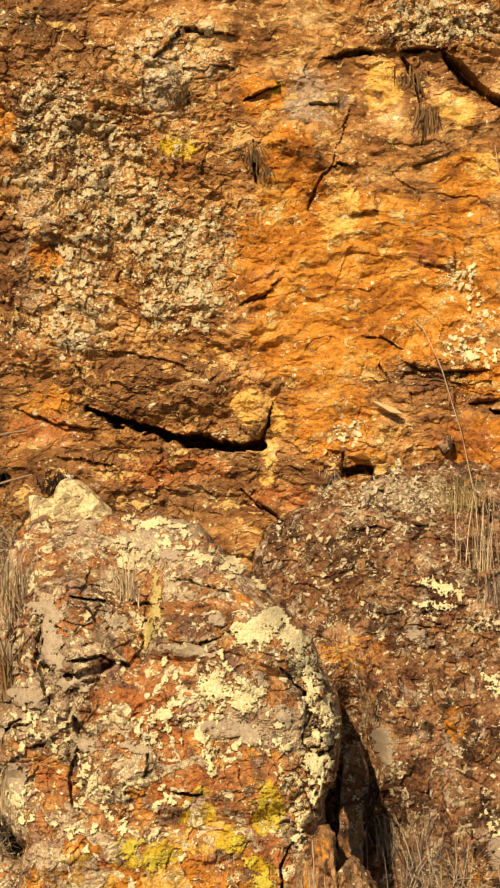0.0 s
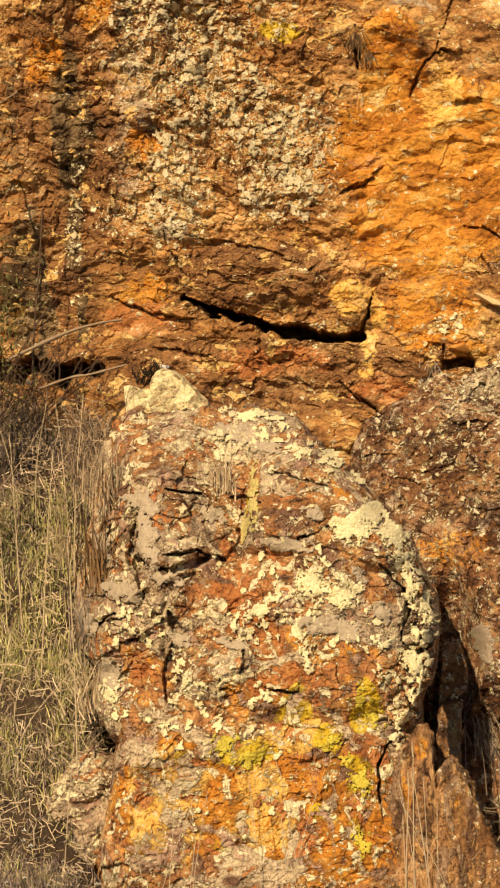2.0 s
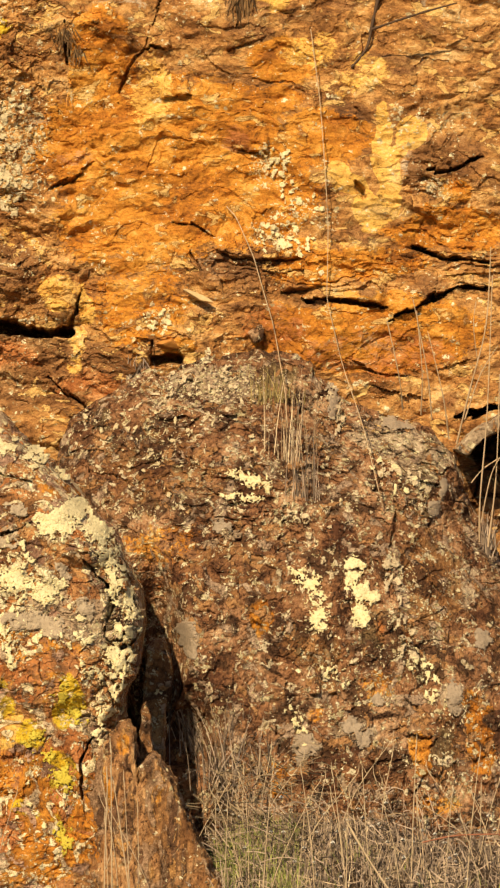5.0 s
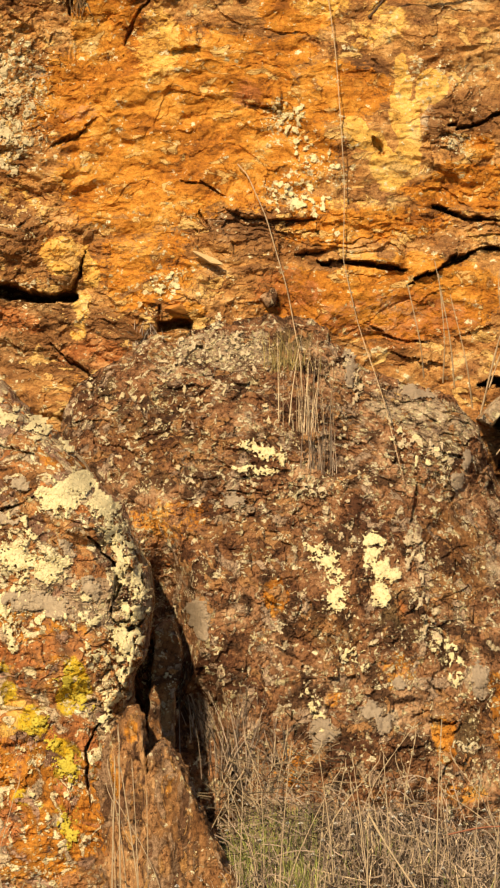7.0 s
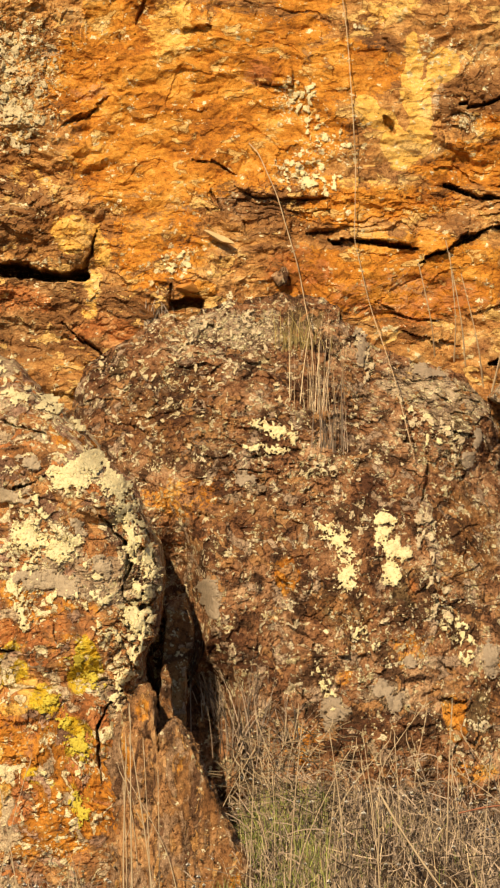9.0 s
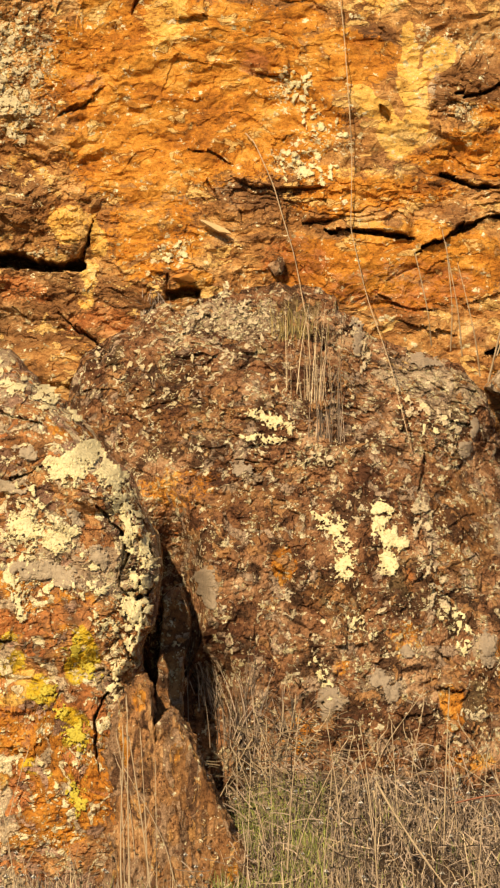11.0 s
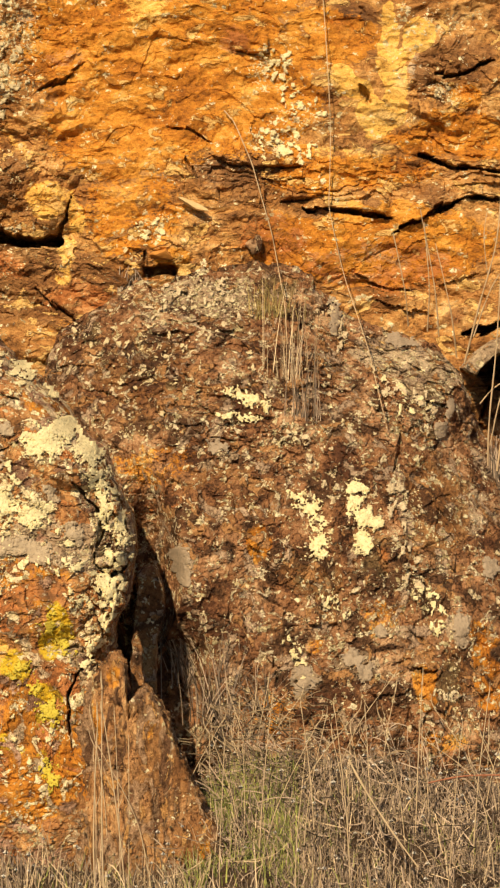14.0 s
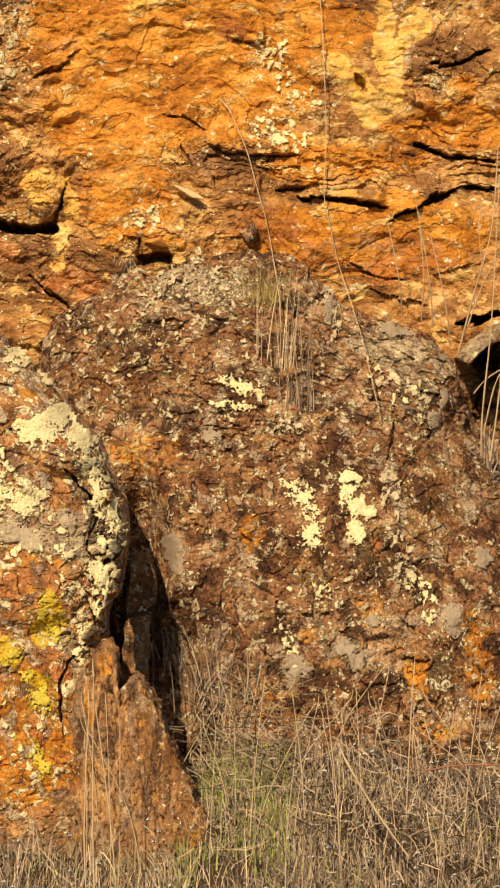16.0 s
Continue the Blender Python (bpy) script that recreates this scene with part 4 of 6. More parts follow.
brown_boulder, brown_face = boulder(
    "brown_boulder", (0.22, 0.80),
    ((-0.84, 1.42), (-0.70, 1.73), (-0.58, 1.83), (-0.40, 1.945), (-0.17, 1.99), (0.06, 2.035), (0.24, 2.01), (0.37, 1.93), (0.46, 1.82), (0.60, 1.775), (0.77, 1.73), (0.88, 1.65), (0.95, 1.55), (0.985, 1.36), (1.09, 1.22),
     (1.25, 0.9), (1.32, 0.3), (1.3, -0.3), (-0.8, -0.3), (-0.88, 0.5)),
    15.55, 0.62, BROWN, 0.0050, (3.6, 1.7, 3.0, 20.0), 0.70, 300, 0.22, back_cracks, blocky=0.45, zones=
    dict(orange=((0.085, 0.92, 0.050, 0.085, 0.95), (0.717, 0.385, 0.055, 0.09, 1.15), (0.96, 0.50, 0.08, 0.17, 0.95), (0.77, 0.18, 0.14, 0.05, 0.6), (0.15, 0.28, 0.1, 0.08, 0.5), (-0.28, 1.22, 0.24, 0.12, 0.45), (0.54, 0.64, 0.08, 0.08, 0.36), (0.32, 0.56, 0.05, 0.05, 0.42)),
         lichen=((-0.15, 1.87, 0.30, 0.10, 0.55), (0.42, 1.78, 0.05, 0.12, 0.6), (0.62, 1.62, 0.2, 0.08, 0.4), (0.85, 1.52, 0.05, 0.1, 0.5), (0.70, 0.75, 0.07, 0.14, 0.5), (0.65, 1.1, 0.04, 0.12, 0.5), (0.38, 0.70, 0.08, 0.06, 0.45), (0.26, 0.52, 0.05, 0.07, 0.5), (0.68, 1.40, 0.10, 0.12, 0.42), (-0.36, 1.68, 0.06, 0.06, 0.45), (0.2, 1.32, 0.12, 0.05, 0.4)) + scattered(2, 16, -0.6, 1.1, 0.3, 1.95, 0.02, 0.06, 0.42),
         grey=((-0.202, 0.845, 0.042, 0.075, 1.35), (0.275, 0.42, 0.065, 0.065, 1.3), (0.475, 0.49, 0.08, 0.07, 1.05), (0.0, 1.25, 0.06, 0.05, 0.7), (0.865, 0.61, 0.05, 0.08, 1.1), (0.60, 1.66, 0.16, 0.09, 0.9), (0.78, 1.56, 0.14, 0.12, 0.85), (-0.1, 1.86, 0.3, 0.1, 0.6), (0.45, 0.48, 0.1, 0.08, 0.55), (0.9, 1.05, 0.12, 0.15, 0.5), (0.1, 1.6, 0.2, 0.1, 0.2)) + scattered(1, 14, -0.6, 1.1, 0.2, 1.9, 0.02, 0.05, 0.75),
         brown=((-0.35, 1.55, 0.30, 0.25, 0.5), (-0.05, 1.10, 0.2, 0.2, 0.35), (0.29, 0.81, 0.15, 0.09, 1.2), (0.78, 1.05, 0.14, 0.22, 0.75), (0.0, 1.1, 0.3, 0.2, 0.4), (0.82, 0.42, 0.06, 0.12, 0.8), (0.56, 0.85, 0.05, 0.15, 0.6)), rust=((-0.30, 1.10, 0.2, 0.12, 0.35), (0.68, 0.85, 0.03, 0.1, 0.6), (0.58, 0.88, 0.03, 0.05, 0.6)), ochre=((0.55, 1.70, 0.06, 0.04, 0.4), (0.20, 1.95, 0.12, 0.05, 0.45)) + scattered(3, 10, -0.6, 1.1, 0.2, 1.9, 0.02, 0.06, 0.36),
         yellow=((0.14, 1.90, 0.10, 0.06, 0.30),), dark_brown=((0.18, 1.93, 0.12, 0.07, 0.7), (0.30, 0.82, 0.17, 0.09, 0.42), (0.80, 0.40, 0.06, 0.12, 0.5), (0.55, 0.85, 0.05, 0.12, 0.6), (-0.35, 1.6, 0.25, 0.15, 0.35), (0.0, 1.72, 0.2, 0.1, 0.35), (0.75, 1.5, 0.12, 0.12, 0.35)) + scattered(12, 18, -0.6, 0.9, 1.3, 1.9, 0.02, 0.06, 0.6)))
tagged(brown_boulder, "broad dark brown boulder with cream lichen crusts against the cliff", "boulder")

side_stone, _ = boulder(
    "side_stone", (-1.76, 0.24), ((-1.88, 0.28), (-1.83, 0.37), (-1.77, 0.44), (-1.69, 0.45), (-1.58, 0.38), (-1.58, -0.1), (-1.75, -0.15), (-1.90, 0.0)), 14.62, 0.16, MOTTLED, 0.006, (6.0, 3.0, 6.0, 12.0), 1.5, 600, 0.15, None,
    dict(grey=((-1.75, 0.2, 0.15, 0.2, 0.9),), lichen=((-1.74, 0.36, 0.12, 0.10, 0.75),)))
tagged(side_stone, "small tan lichened stone in the grass beside the boulder", "rock")


def slabby(name, outline, front, depth, slant, material, label, seed, zones=None, grain=0.0, worn=0.010, rough=1.0, yaw=0.0):
    """An angular stone with a flat broken face, worn edges and a rough skin. outline: (x, z) corners; slant: how far its top leans back; grain: depth of upright ribs; rough: how uneven; yaw: how far its left edge turns back."""
    bm = bmesh.new()
    mid = sum(p[1] for p in outline) / len(outline)
    middle = sum(p[0] for p in outline) / len(outline)
    rows = [[bm.verts.new((x, front + k * depth + slant * (z - mid) + yaw * (middle - x), z)) for x, z in outline] for k in (0, 1)]
    bm.faces.new(rows[0])
    bm.faces.new(rows[1][::-1])
    for i in range(len(outline)):
        j = (i + 1) % len(outline)
        bm.faces.new((rows[0][j], rows[0][i], rows[1][i], rows[1][j]))
    bmesh.ops.recalc_face_normals(bm, faces=bm.faces)
    bmesh.ops.bevel(bm, geom=bm.edges[:], offset=worn, segments=2, profile=0.6, affect="EDGES")
    bmesh.ops.triangulate(bm, faces=bm.faces)
    for _ in range(6):
        longest = [e for e in bm.edges if e.calc_length() > 0.016]
        if not longest:
            break
        bmesh.ops.subdivide_edges(bm, edges=longest, cuts=1)
        bmesh.ops.triangulate(bm, faces=bm.faces)
    bm.normal_update()
    for v in bm.verts:
        v.co += v.normal * rough * (0.010 * noise.noise(v.co * 14 + Vector((seed, 0, 0))) + 0.005 * noise.noise(v.co * 45 + Vector((seed, 0, 0))) + 0.002 * noise.noise(v.co * 130) + grain * noise.noise(Vector((v.co.x * 42 + 3 * noise.noise(v.co * 6), v.co.y * 42, v.co.z * 4 + seed))) + 0.5 * grain * noise.noise(Vector((v.co.x * 110, v.co.y * 110, v.co.z * 9 + seed))))
    mesh = bpy.data.meshes.new(name)
    bm.to_mesh(mesh)
    bm.free()
    mesh.materials.append(material)
    ob = new(name, mesh)
    co = np.empty(len(mesh.vertices) * 3)
    mesh.vertices.foreach_get("co", co)
    zone_layers(ob, co[0::3], co[2::3], **(zones or {}))
    return tagged(ob, label, "rock")


slabby("leaning_slab", ((-0.60, 0.02), (-0.595, 0.17), (-0.58, 0.33), (-0.545, 0.39), (-0.505, 0.465), (-0.47, 0.49), (-0.449, 0.537), (-0.414, 0.556), (-0.389, 0.515), (-0.383, 0.416), (-0.370, 0.30), (-0.362, 0.16), (-0.33, -0.10), (-0.30, -0.40), (-0.62, -0.40)), 14.20, 0.26, 0.12, STREAKED, "orange-brown upright slab leaning against the mottled boulder", 11,
       dict(orange=((-0.43, 0.48, 0.035, 0.06, 0.5), (-0.50, 0.30, 0.05, 0.12, 0.55)), brown=((-0.58, 0.3, 0.05, 0.2, 0.7), (-0.53, 0.05, 0.06, 0.10, 0.7), (-0.45, -0.25, 0.2, 0.12, 0.6))), 0.005, 0.012, 1.9, 0.55)
slabby("leaning_slab", ((-0.376, 0.14), (-0.370, 0.31), (-0.352, 0.395), (-0.318, 0.432), (-0.294, 0.415), (-0.262, 0.372), (-0.238, 0.320), (-0.205, 0.245), (-0.189, 0.193), (-0.150, 0.125), (-0.126, 0.071), (-0.084, -0.01), (-0.03, -0.10), (0.03, -0.40), (-0.40, -0.40), (-0.39, 0.0)), 14.085, 0.30, 0.14, STREAKED, "dull brown upright slab with a sloping edge beside the crevice", 12,
       dict(brown=((-0.30, 0.20, 0.05, 0.25, 0.6), (-0.1, -0.1, 0.15, 0.2, 0.5), (-0.20, 0.16, 0.04, 0.12, 0.6)), orange=((-0.31, 0.29, 0.03, 0.10, 0.4), (-0.10, -0.15, 0.04, 0.08, 0.55)), grey=((-0.22, 0.22, 0.03, 0.12, 0.5),)), 0.005, 0.012, 1.7, 0.25)
slabby("rock_splinter", ((-0.366, 0.58), (-0.352, 0.618), (-0.338, 0.60), (-0.326, 0.55), (-0.324, 0.446), (-0.335, 0.30), (-0.375, 0.30), (-0.368, 0.466)), 14.48, 0.10, 0.10, BROWN, "thin upright splinter of brown rock in the crevice", 13, dict(brown=((-0.345, 0.45, 0.06, 0.3, 0.9),), grey=((-0.35, 0.60, 0.02, 0.05, 0.5),)), 0.004, 0.008, 1.4)
slabby("crevice_stone", ((-0.36, 0.80), (-0.33, 0.835), (-0.29, 0.835), (-0.262, 0.755), (-0.255, 0.655), (-0.285, 0.56), (-0.29, 0.10), (-0.38, 0.10), (-0.37, 0.6)), 14.86, 0.22, 0.0, BROWN, "dark stone wedged in the crevice between the boulders", 14, dict(brown=((-0.30, 0.6, 0.1, 0.3, 0.8),)))
slabby("cave_slab", ((0.905, 1.600), (0.995, 1.684), (1.108, 1.75), (1.30, 1.80), (1.30, 1.74), (1.12, 1.695), (1.017, 1.642), (0.954, 1.575)), 15.62, 0.40, 0.0, BROWN, "flat pale grey slab in the mouth of the hollow", 15, dict(grey=((1.05, 1.68, 0.3, 0.2, 1.2),)), 0.0, 0.006)
slabby("crest_stone", ((-1.655, 1.868), (-1.625, 1.872), (-1.60, 1.858), (-1.545, 1.855), (-1.497, 1.846), (-1.50, 1.70), (-1.64, 1.70)), 15.25, 0.18, 0.10, PALE, "low cream lichened stone beside the boulder's crest", 1, dict(grey=((-1.60, 1.72, 0.08, 0.03, 0.4),)), 0.0, 0.008, 0.5)
slabby("crest_stone", ((-1.553, 1.835), (-1.541, 1.912), (-1.50, 1.942), (-1.46, 1.928), (-1.36, 1.852), (-1.288, 1.76), (-1.30, 1.68), (-1.52, 1.68)), 15.21, 0.18, 0.22, PALE, "pointed cream lichened stone with a sloping top behind the boulder", 2, dict(brown=((-1.30, 1.66, 0.1, 0.03, 0.6),)), 0.0, 0.010, 1.3)


# ---- ground ----
def ground_height(x, y):
    zero = x * 0
    dip = step(-1.9, -1.5, x) * (1 - step(-0.35, 0.1, x))
    rise = (0.62 - 0.32 * dip - 0.14 * step(0.2, 1.0, x) + 0.06 * fbm(x * 5, y * 3, zero, 3, 205)) * step(12.9, 14.9, y)
    bank = step(14.0, 16.3, y) * (1 - step(-1.80, -1.40, x)) * 1.65
    verge = 0.45 * (1 - step(6.0, 10.5, y))
    near = (bank + rise + verge - 0.45 + 0.05 * fbm(x * 1.3, y * 1.3, zero, 4, 200) + 0.012 * fbm(x * 14, y * 14, zero, 3, 210))
    far = step(20, 60, np.hypot(x, y - 14))
    return near * (1 - far) - 0.2 * far


def build_ground():
    xs = np.concatenate([-np.geomspace(2000, 4.4, 40), np.arange(-4.2, 3.2, 0.07), np.geomspace(3.4, 2000, 40)])
    ys = np.concatenate([-np.geomspace(2000, 2, 40), np.linspace(-1.5, 8.8, 60), np.arange(9, 16.6, 0.06), np.geomspace(17, 2000, 40)])
    x, y = (a.ravel() for a in np.meshgrid(xs, ys))
    ob = link_mesh("ground", np.stack([x, y, ground_height(x, y)], -1), grid_faces(len(ys), len(xs)), SOIL)
    return tagged(ob, "dry brown soil under dead grass", "ground", kind="structure")


build_ground()
rng = np.random.default_rng(5)


# ---- grass ----
def blades(name, roots, height, width, lean, material, label, bend=0.5, thing="grass", parent=None):
    """Many thin tapering blades, each bent its own way, as one mesh."""
    n, segs = len(roots), 3
    h = height * rng.uniform(0.45, 1.25, n)
    w = width * rng.uniform(0.6, 1.4, n)
    heading, turn = rng.uniform(0, 2 * np.pi, n), rng.uniform(-0.9, 0.9, n)
    tip = lean * np.abs(rng.normal(0, 1, n))
    s = np.linspace(0, 1, segs + 1)[None, :]
    out = h[:, None] * tip[:, None] * (s * (1 - bend) + bend * s * s)
    up = h[:, None] * s * np.maximum(0.15, 1 - 0.35 * (tip[:, None] * s) ** 2)
    px = roots[:, 0:1] + out * np.cos(heading)[:, None]
    py = roots[:, 1:2] + out * np.sin(heading)[:, None] * 0.7
    pz = roots[:, 2:3] + up - 0.01
    half = w[:, None] * (1 - 0.85 * s ** 1.5) / 2
    ax, ay = np.cos(turn)[:, None], np.sin(turn)[:, None]
    left = np.stack([px - half * ax, py - half * ay, pz], -1)
    right = np.stack([px + half * ax, py + half * ay, pz], -1)
    verts = np.stack([left, right], 2).reshape(n, -1, 3)
    base = (np.arange(n) * 2 * (segs + 1))[:, None, None]
    k = np.arange(segs)[None, :, None] * 2
    faces = (base + k + np.array([0, 1, 3, 2])[None, None, :]).reshape(-1, 4)
    ob = link_mesh(name, verts.reshape(-1, 3), faces, material, parent=parent)
    if label:
        tagged(ob, label, thing, kind="stuff")
    return ob


def on_ground(n, x0, x1, y0, y1, clump=0.0):
    x, y = rng.uniform(x0, x1, n * 3), rng.uniform(y0, y1, n * 3)
    keep = rng.uniform(0, 1, n * 3) < np.clip(0.45 + clump * fbm(x * 3.5, y * 3.5, x * 0, 3, 220), 0.02, 1)
    x, y = x[keep][:n], y[keep][:n]
    return np.stack([x, y, ground_height(x, y)], -1)


blades("dead_grass", np.concatenate([on_ground(6000, -0.25, 1.6, 12.0, 15.0, 1.5), on_ground(4200, -2.6, 1.6, 11.4, 14.4, 1.2), on_ground(5200, -0.8, 1.5, 11.2, 13.4, 0.6), on_ground(2600, -1.3, 0.3, 12.8, 14.5, 1.0), on_ground(5200, 0.0, 1.4, 12.8, 14.5, 0.6), on_ground(6500, 0.0, 1.5, 12.3, 13.7, 0.3)]), 0.085, 0.0047, 1.15, THATCH, "matted grey-brown dead grass at the foot of the rocks", 0.7)
blades("foot_grass", on_ground(1700, -1.75, 0.05, 13.3, 14.25, 1.3), 0.11, 0.0044, 1.0, THATCH, "dead grass standing along the foot of the mottled boulder", 0.7)
blades("foot_straw", np.concatenate([on_ground(420, -1.75, 0.05, 13.3, 14.2, 1.2), on_ground(130, -0.7, 0.1, 13.4, 14.1, 0.8)]), 0.19, 0.0036, 0.6, STRAW, "sparse pale stems before the slab and the mottled boulder", 0.7)
blades("straw_grass", np.concatenate([on_ground(2400, -0.3, 1.6, 12.2, 14.4, 1.3), on_ground(2000, -2.6, 1.6, 12.0, 14.6, 1.3)]), 0.105, 0.0046, 0.85, STRAW, "pale dry straw grass standing before the boulders", 0.7)
blades("green_tuft_grass", np.concatenate([on_ground(1500, -0.16, 0.24, 13.7, 14.6, 1.3), on_ground(600, -0.7, 1.0, 12.6, 14.3, 1.5)]), 0.09, 0.0050, 0.85, GREEN, "short olive green grass among the dead stems", 0.7)
blades("bank_grass", on_ground(15000, -2.9, -1.70, 13.9, 16.1, 0.9), 0.075, 0.0050, 1.3, THATCH, "tall dry grass on the bank beside the boulder", 0.7)
blades("bank_straw", on_ground(1500, -2.9, -1.72, 13.9, 16.1, 1.1), 0.09, 0.0046, 0.8, STRAW, "pale straw stems on the bank", 0.7)
blades("bank_green_grass", np.concatenate([on_ground(11500, -2.9, -1.80, 14.9, 15.6, 0.9), on_ground(3600, -2.6, -1.76, 14.0, 15.0, 1.2)]), 0.075, 0.0046, 0.9, BANKGREEN, "yellowish green grass on the bank", 0.7)
blades("dark_dead_grass", np.concatenate([on_ground(6000, -2.6, -1.45, 12.8, 14.4, 1.0), on_ground(3000, -0.1, 1.5, 12.2, 13.4, 1.3), on_ground(2600, -2.5, -1.75, 15.5, 16.1, 1.0)]), 0.13, 0.0042, 1.0,
       plain("purplish_dead_grass", (0.045, 0.03, 0.026), (0.36, 0.27, 0.21), 30, island=True), "grey-purple dead stems in the grass", 0.7)
blades("curly_bank_grass", on_ground(4200, -2.7, -1.70, 14.2, 15.9, 1.2), 0.065, 0.0054, 1.7, plain("olive_dry_grass", (0.10, 0.075, 0.025), (0.50, 0.40, 0.18), 30, island=True), "short curled olive-brown dry grass on the bank", 0.85)

WEED = plain("brown_dead_weeds", (0.07, 0.043, 0.024), (0.60, 0.44, 0.26), 30, island=True)
blades("dead_weeds", np.concatenate([on_ground(2000, -2.5, -1.62, 15.6, 16.05, 1.2), on_ground(260, -1.95, -1.68, 15.2, 15.6, 1.2)]), 0.17, 0.0048, 0.5, WEED, "dense brown dead weeds at the head of the bank", 0.5)

# tangled fallen stems against the foot of the brown boulder
def tangle(name, n, x0, x1, y0, y1, z1, material, label, length=0.20):
    x, y = rng.uniform(x0, x1, n), rng.uniform(y0, y1, n)
    z = ground_height(x, y) + rng.uniform(0.02, 1, n) ** 1.6 * z1
    a, e = rng.uniform(0, np.pi, n), rng.normal(0.25, 0.5, n)
    ln, w, bow = length * rng.uniform(0.3, 1.2, n), rng.uniform(0.0022, 0.0042, n), rng.normal(0, 0.35, n)
    s = np.linspace(-0.5, 0.5, 5)[None, :]
    px = x[:, None] + ln[:, None] * s * (np.cos(a) * np.cos(e))[:, None]
    py = y[:, None] + ln[:, None] * s * (np.sin(a) * np.cos(e))[:, None] * 0.5
    pz = z[:, None] + ln[:, None] * s * np.sin(e)[:, None] + bow[:, None] * ln[:, None] * s * s
    half = w[:, None] * np.ones_like(s) / 2
    lo, hi = np.stack([px - half * np.sin(e)[:, None], py, pz - half * np.cos(e)[:, None]], -1), np.stack([px + half * np.sin(e)[:, None], py, pz + half * np.cos(e)[:, None]], -1)
    verts = np.stack([lo, hi], 2).reshape(n, -1, 3)
    base = (np.arange(n) * 10)[:, None, None]
    faces = (base + np.arange(4)[None, :, None] * 2 + np.array([0, 1, 3, 2])[None, None, :]).reshape(-1, 4)
    return tagged(link_mesh(name, verts.reshape(-1, 3), faces, material), label, "grass", kind="stuff")


tangle("fallen_stems", 1000, -0.30, 1.3, 13.9, 14.9, 0.18, THATCH, "tangle of fallen dry stems against the brown boulder", 0.14)
tangle("fallen_stems", 620, -0.28, 0.35, 14.2, 14.9, 0.30, DIMSTEM, "loose heap of fallen dry stems beside the slab", 0.13)
tangle("fallen_stems", 1500, -0.1, 1.4, 12.3, 14.2, 0.10, THATCH, "curled fallen stems among the dead grass", 0.075)
tangle("fallen_stems", 3200, -2.5, -1.62, 14.0, 15.9, 0.10, STRAW, "tangle of fallen dry stems on the bank", 0.08)
tangle("fallen_stems", 450, -1.6, 1.3, 12.4, 14.6, 0.12, STRAW, "fallen straw stems in the dead grass", 0.15)
tangle("fallen_stems", 700, -2.4, -1.62, 15.55, 15.95, 0.22, WEED, "matted brown dead weeds at the head of the bank", 0.10)
_r = on_ground(620, -2.3, 1.3, 12.0, 14.6, 0.5)
_q = on_ground(1500, -2.4, 1.4, 12.0, 14.8, 1.2)


def seeds(name, roots, label, material=BLOOM, large=0.0):
    verts, faces = [], []
    for x, y, z in roots:
        c, s, b = np.array((x, y, z + rng.uniform(0.05, 0.2))), rng.uniform(0.004, 0.008) + large, len(verts) * 6
        verts.append(c + s * np.array(((1, 0, 0), (-1, 0, 0), (0, 1, 0), (0, -1, 0), (0, 0, 1), (0, 0, -0.7))))
        faces += [[b + i, b + j, b + k] for i in (0, 1) for j in (2, 3) for k in (4, 5)]
    return tagged(link_mesh(name, np.concatenate(verts), faces, material), label, "seed heads", kind="stuff")


seeds("seed_heads", _r, "tiny whitish dry seed heads in the grass", large=0.0025)
seeds("dry_leaflets", _q, "small withered tan leaves among the dead grass", plain("withered_leaflets", (0.10, 0.075, 0.035), (0.52, 0.42, 0.25), 40, island=True))


# ---- stems, twigs and stalks ----
def tube(points, r0, r1, sides=6):
    """Verts and faces of a tapering round stem along smooth points."""
    p = np.array(points, dtype=float)
    t = np.linspace(0, len(p) - 1, (len(p) - 1) * 6 + 1)
    k = np.clip(t.astype(int), 0, len(p) - 2)
    f = (t - k)[:, None]
    q0, q1, q2, q3 = p[np.maximum(k - 1, 0)], p[k], p[k + 1], p[np.minimum(k + 2, len(p) - 1)]
    c = 0.5 * (2 * q1 + (q2 - q0) * f + (2 * q0 - 5 * q1 + 4 * q2 - q3) * f ** 2 + (3 * q1 - q0 - 3 * q2 + q3) * f ** 3)
    d = np.gradient(c, axis=0)
    d /= np.linalg.norm(d, axis=1, keepdims=True) + 1e-9
    side = np.cross(d, (0.13, 1, 0.07))
    side /= np.linalg.norm(side, axis=1, keepdims=True) + 1e-9
    other = np.cross(d, side)
    r = np.linspace(r0, r1, len(c))[:, None, None] * (1 + 0.15 * rng.normal(0, 1, (len(c), 1, 1)))
    a = np.linspace(0, 2 * np.pi, sides, endpoint=False)[None, :, None]
    v = c[:, None, :] + r * (np.cos(a) * side[:, None, :] + np.sin(a) * other[:, None, :])
    n = len(c)
    i = np.arange(n * sides).reshape(n, sides)
    j = np.roll(i, -1, axis=1)
    return v.reshape(-1, 3), np.stack([i[:-1], j[:-1], j[1:], i[1:]], -1).reshape(-1, 4)


def stems(name, lines, material, label="", category="", group="", parent=None):
    """One plant or twig out of several tubes (points, thick end, thin end)."""
    vs, fs, base = [], [], 0
    for points, r0, r1 in lines:
        v, f = tube(points, r0, r1)
        vs.append(v)
        fs.append(f + base)
        base += len(v)
    ob = link_mesh(name, np.concatenate(vs), np.concatenate(fs), material, parent=parent)
    return tagged(ob, label, category, group) if label else ob


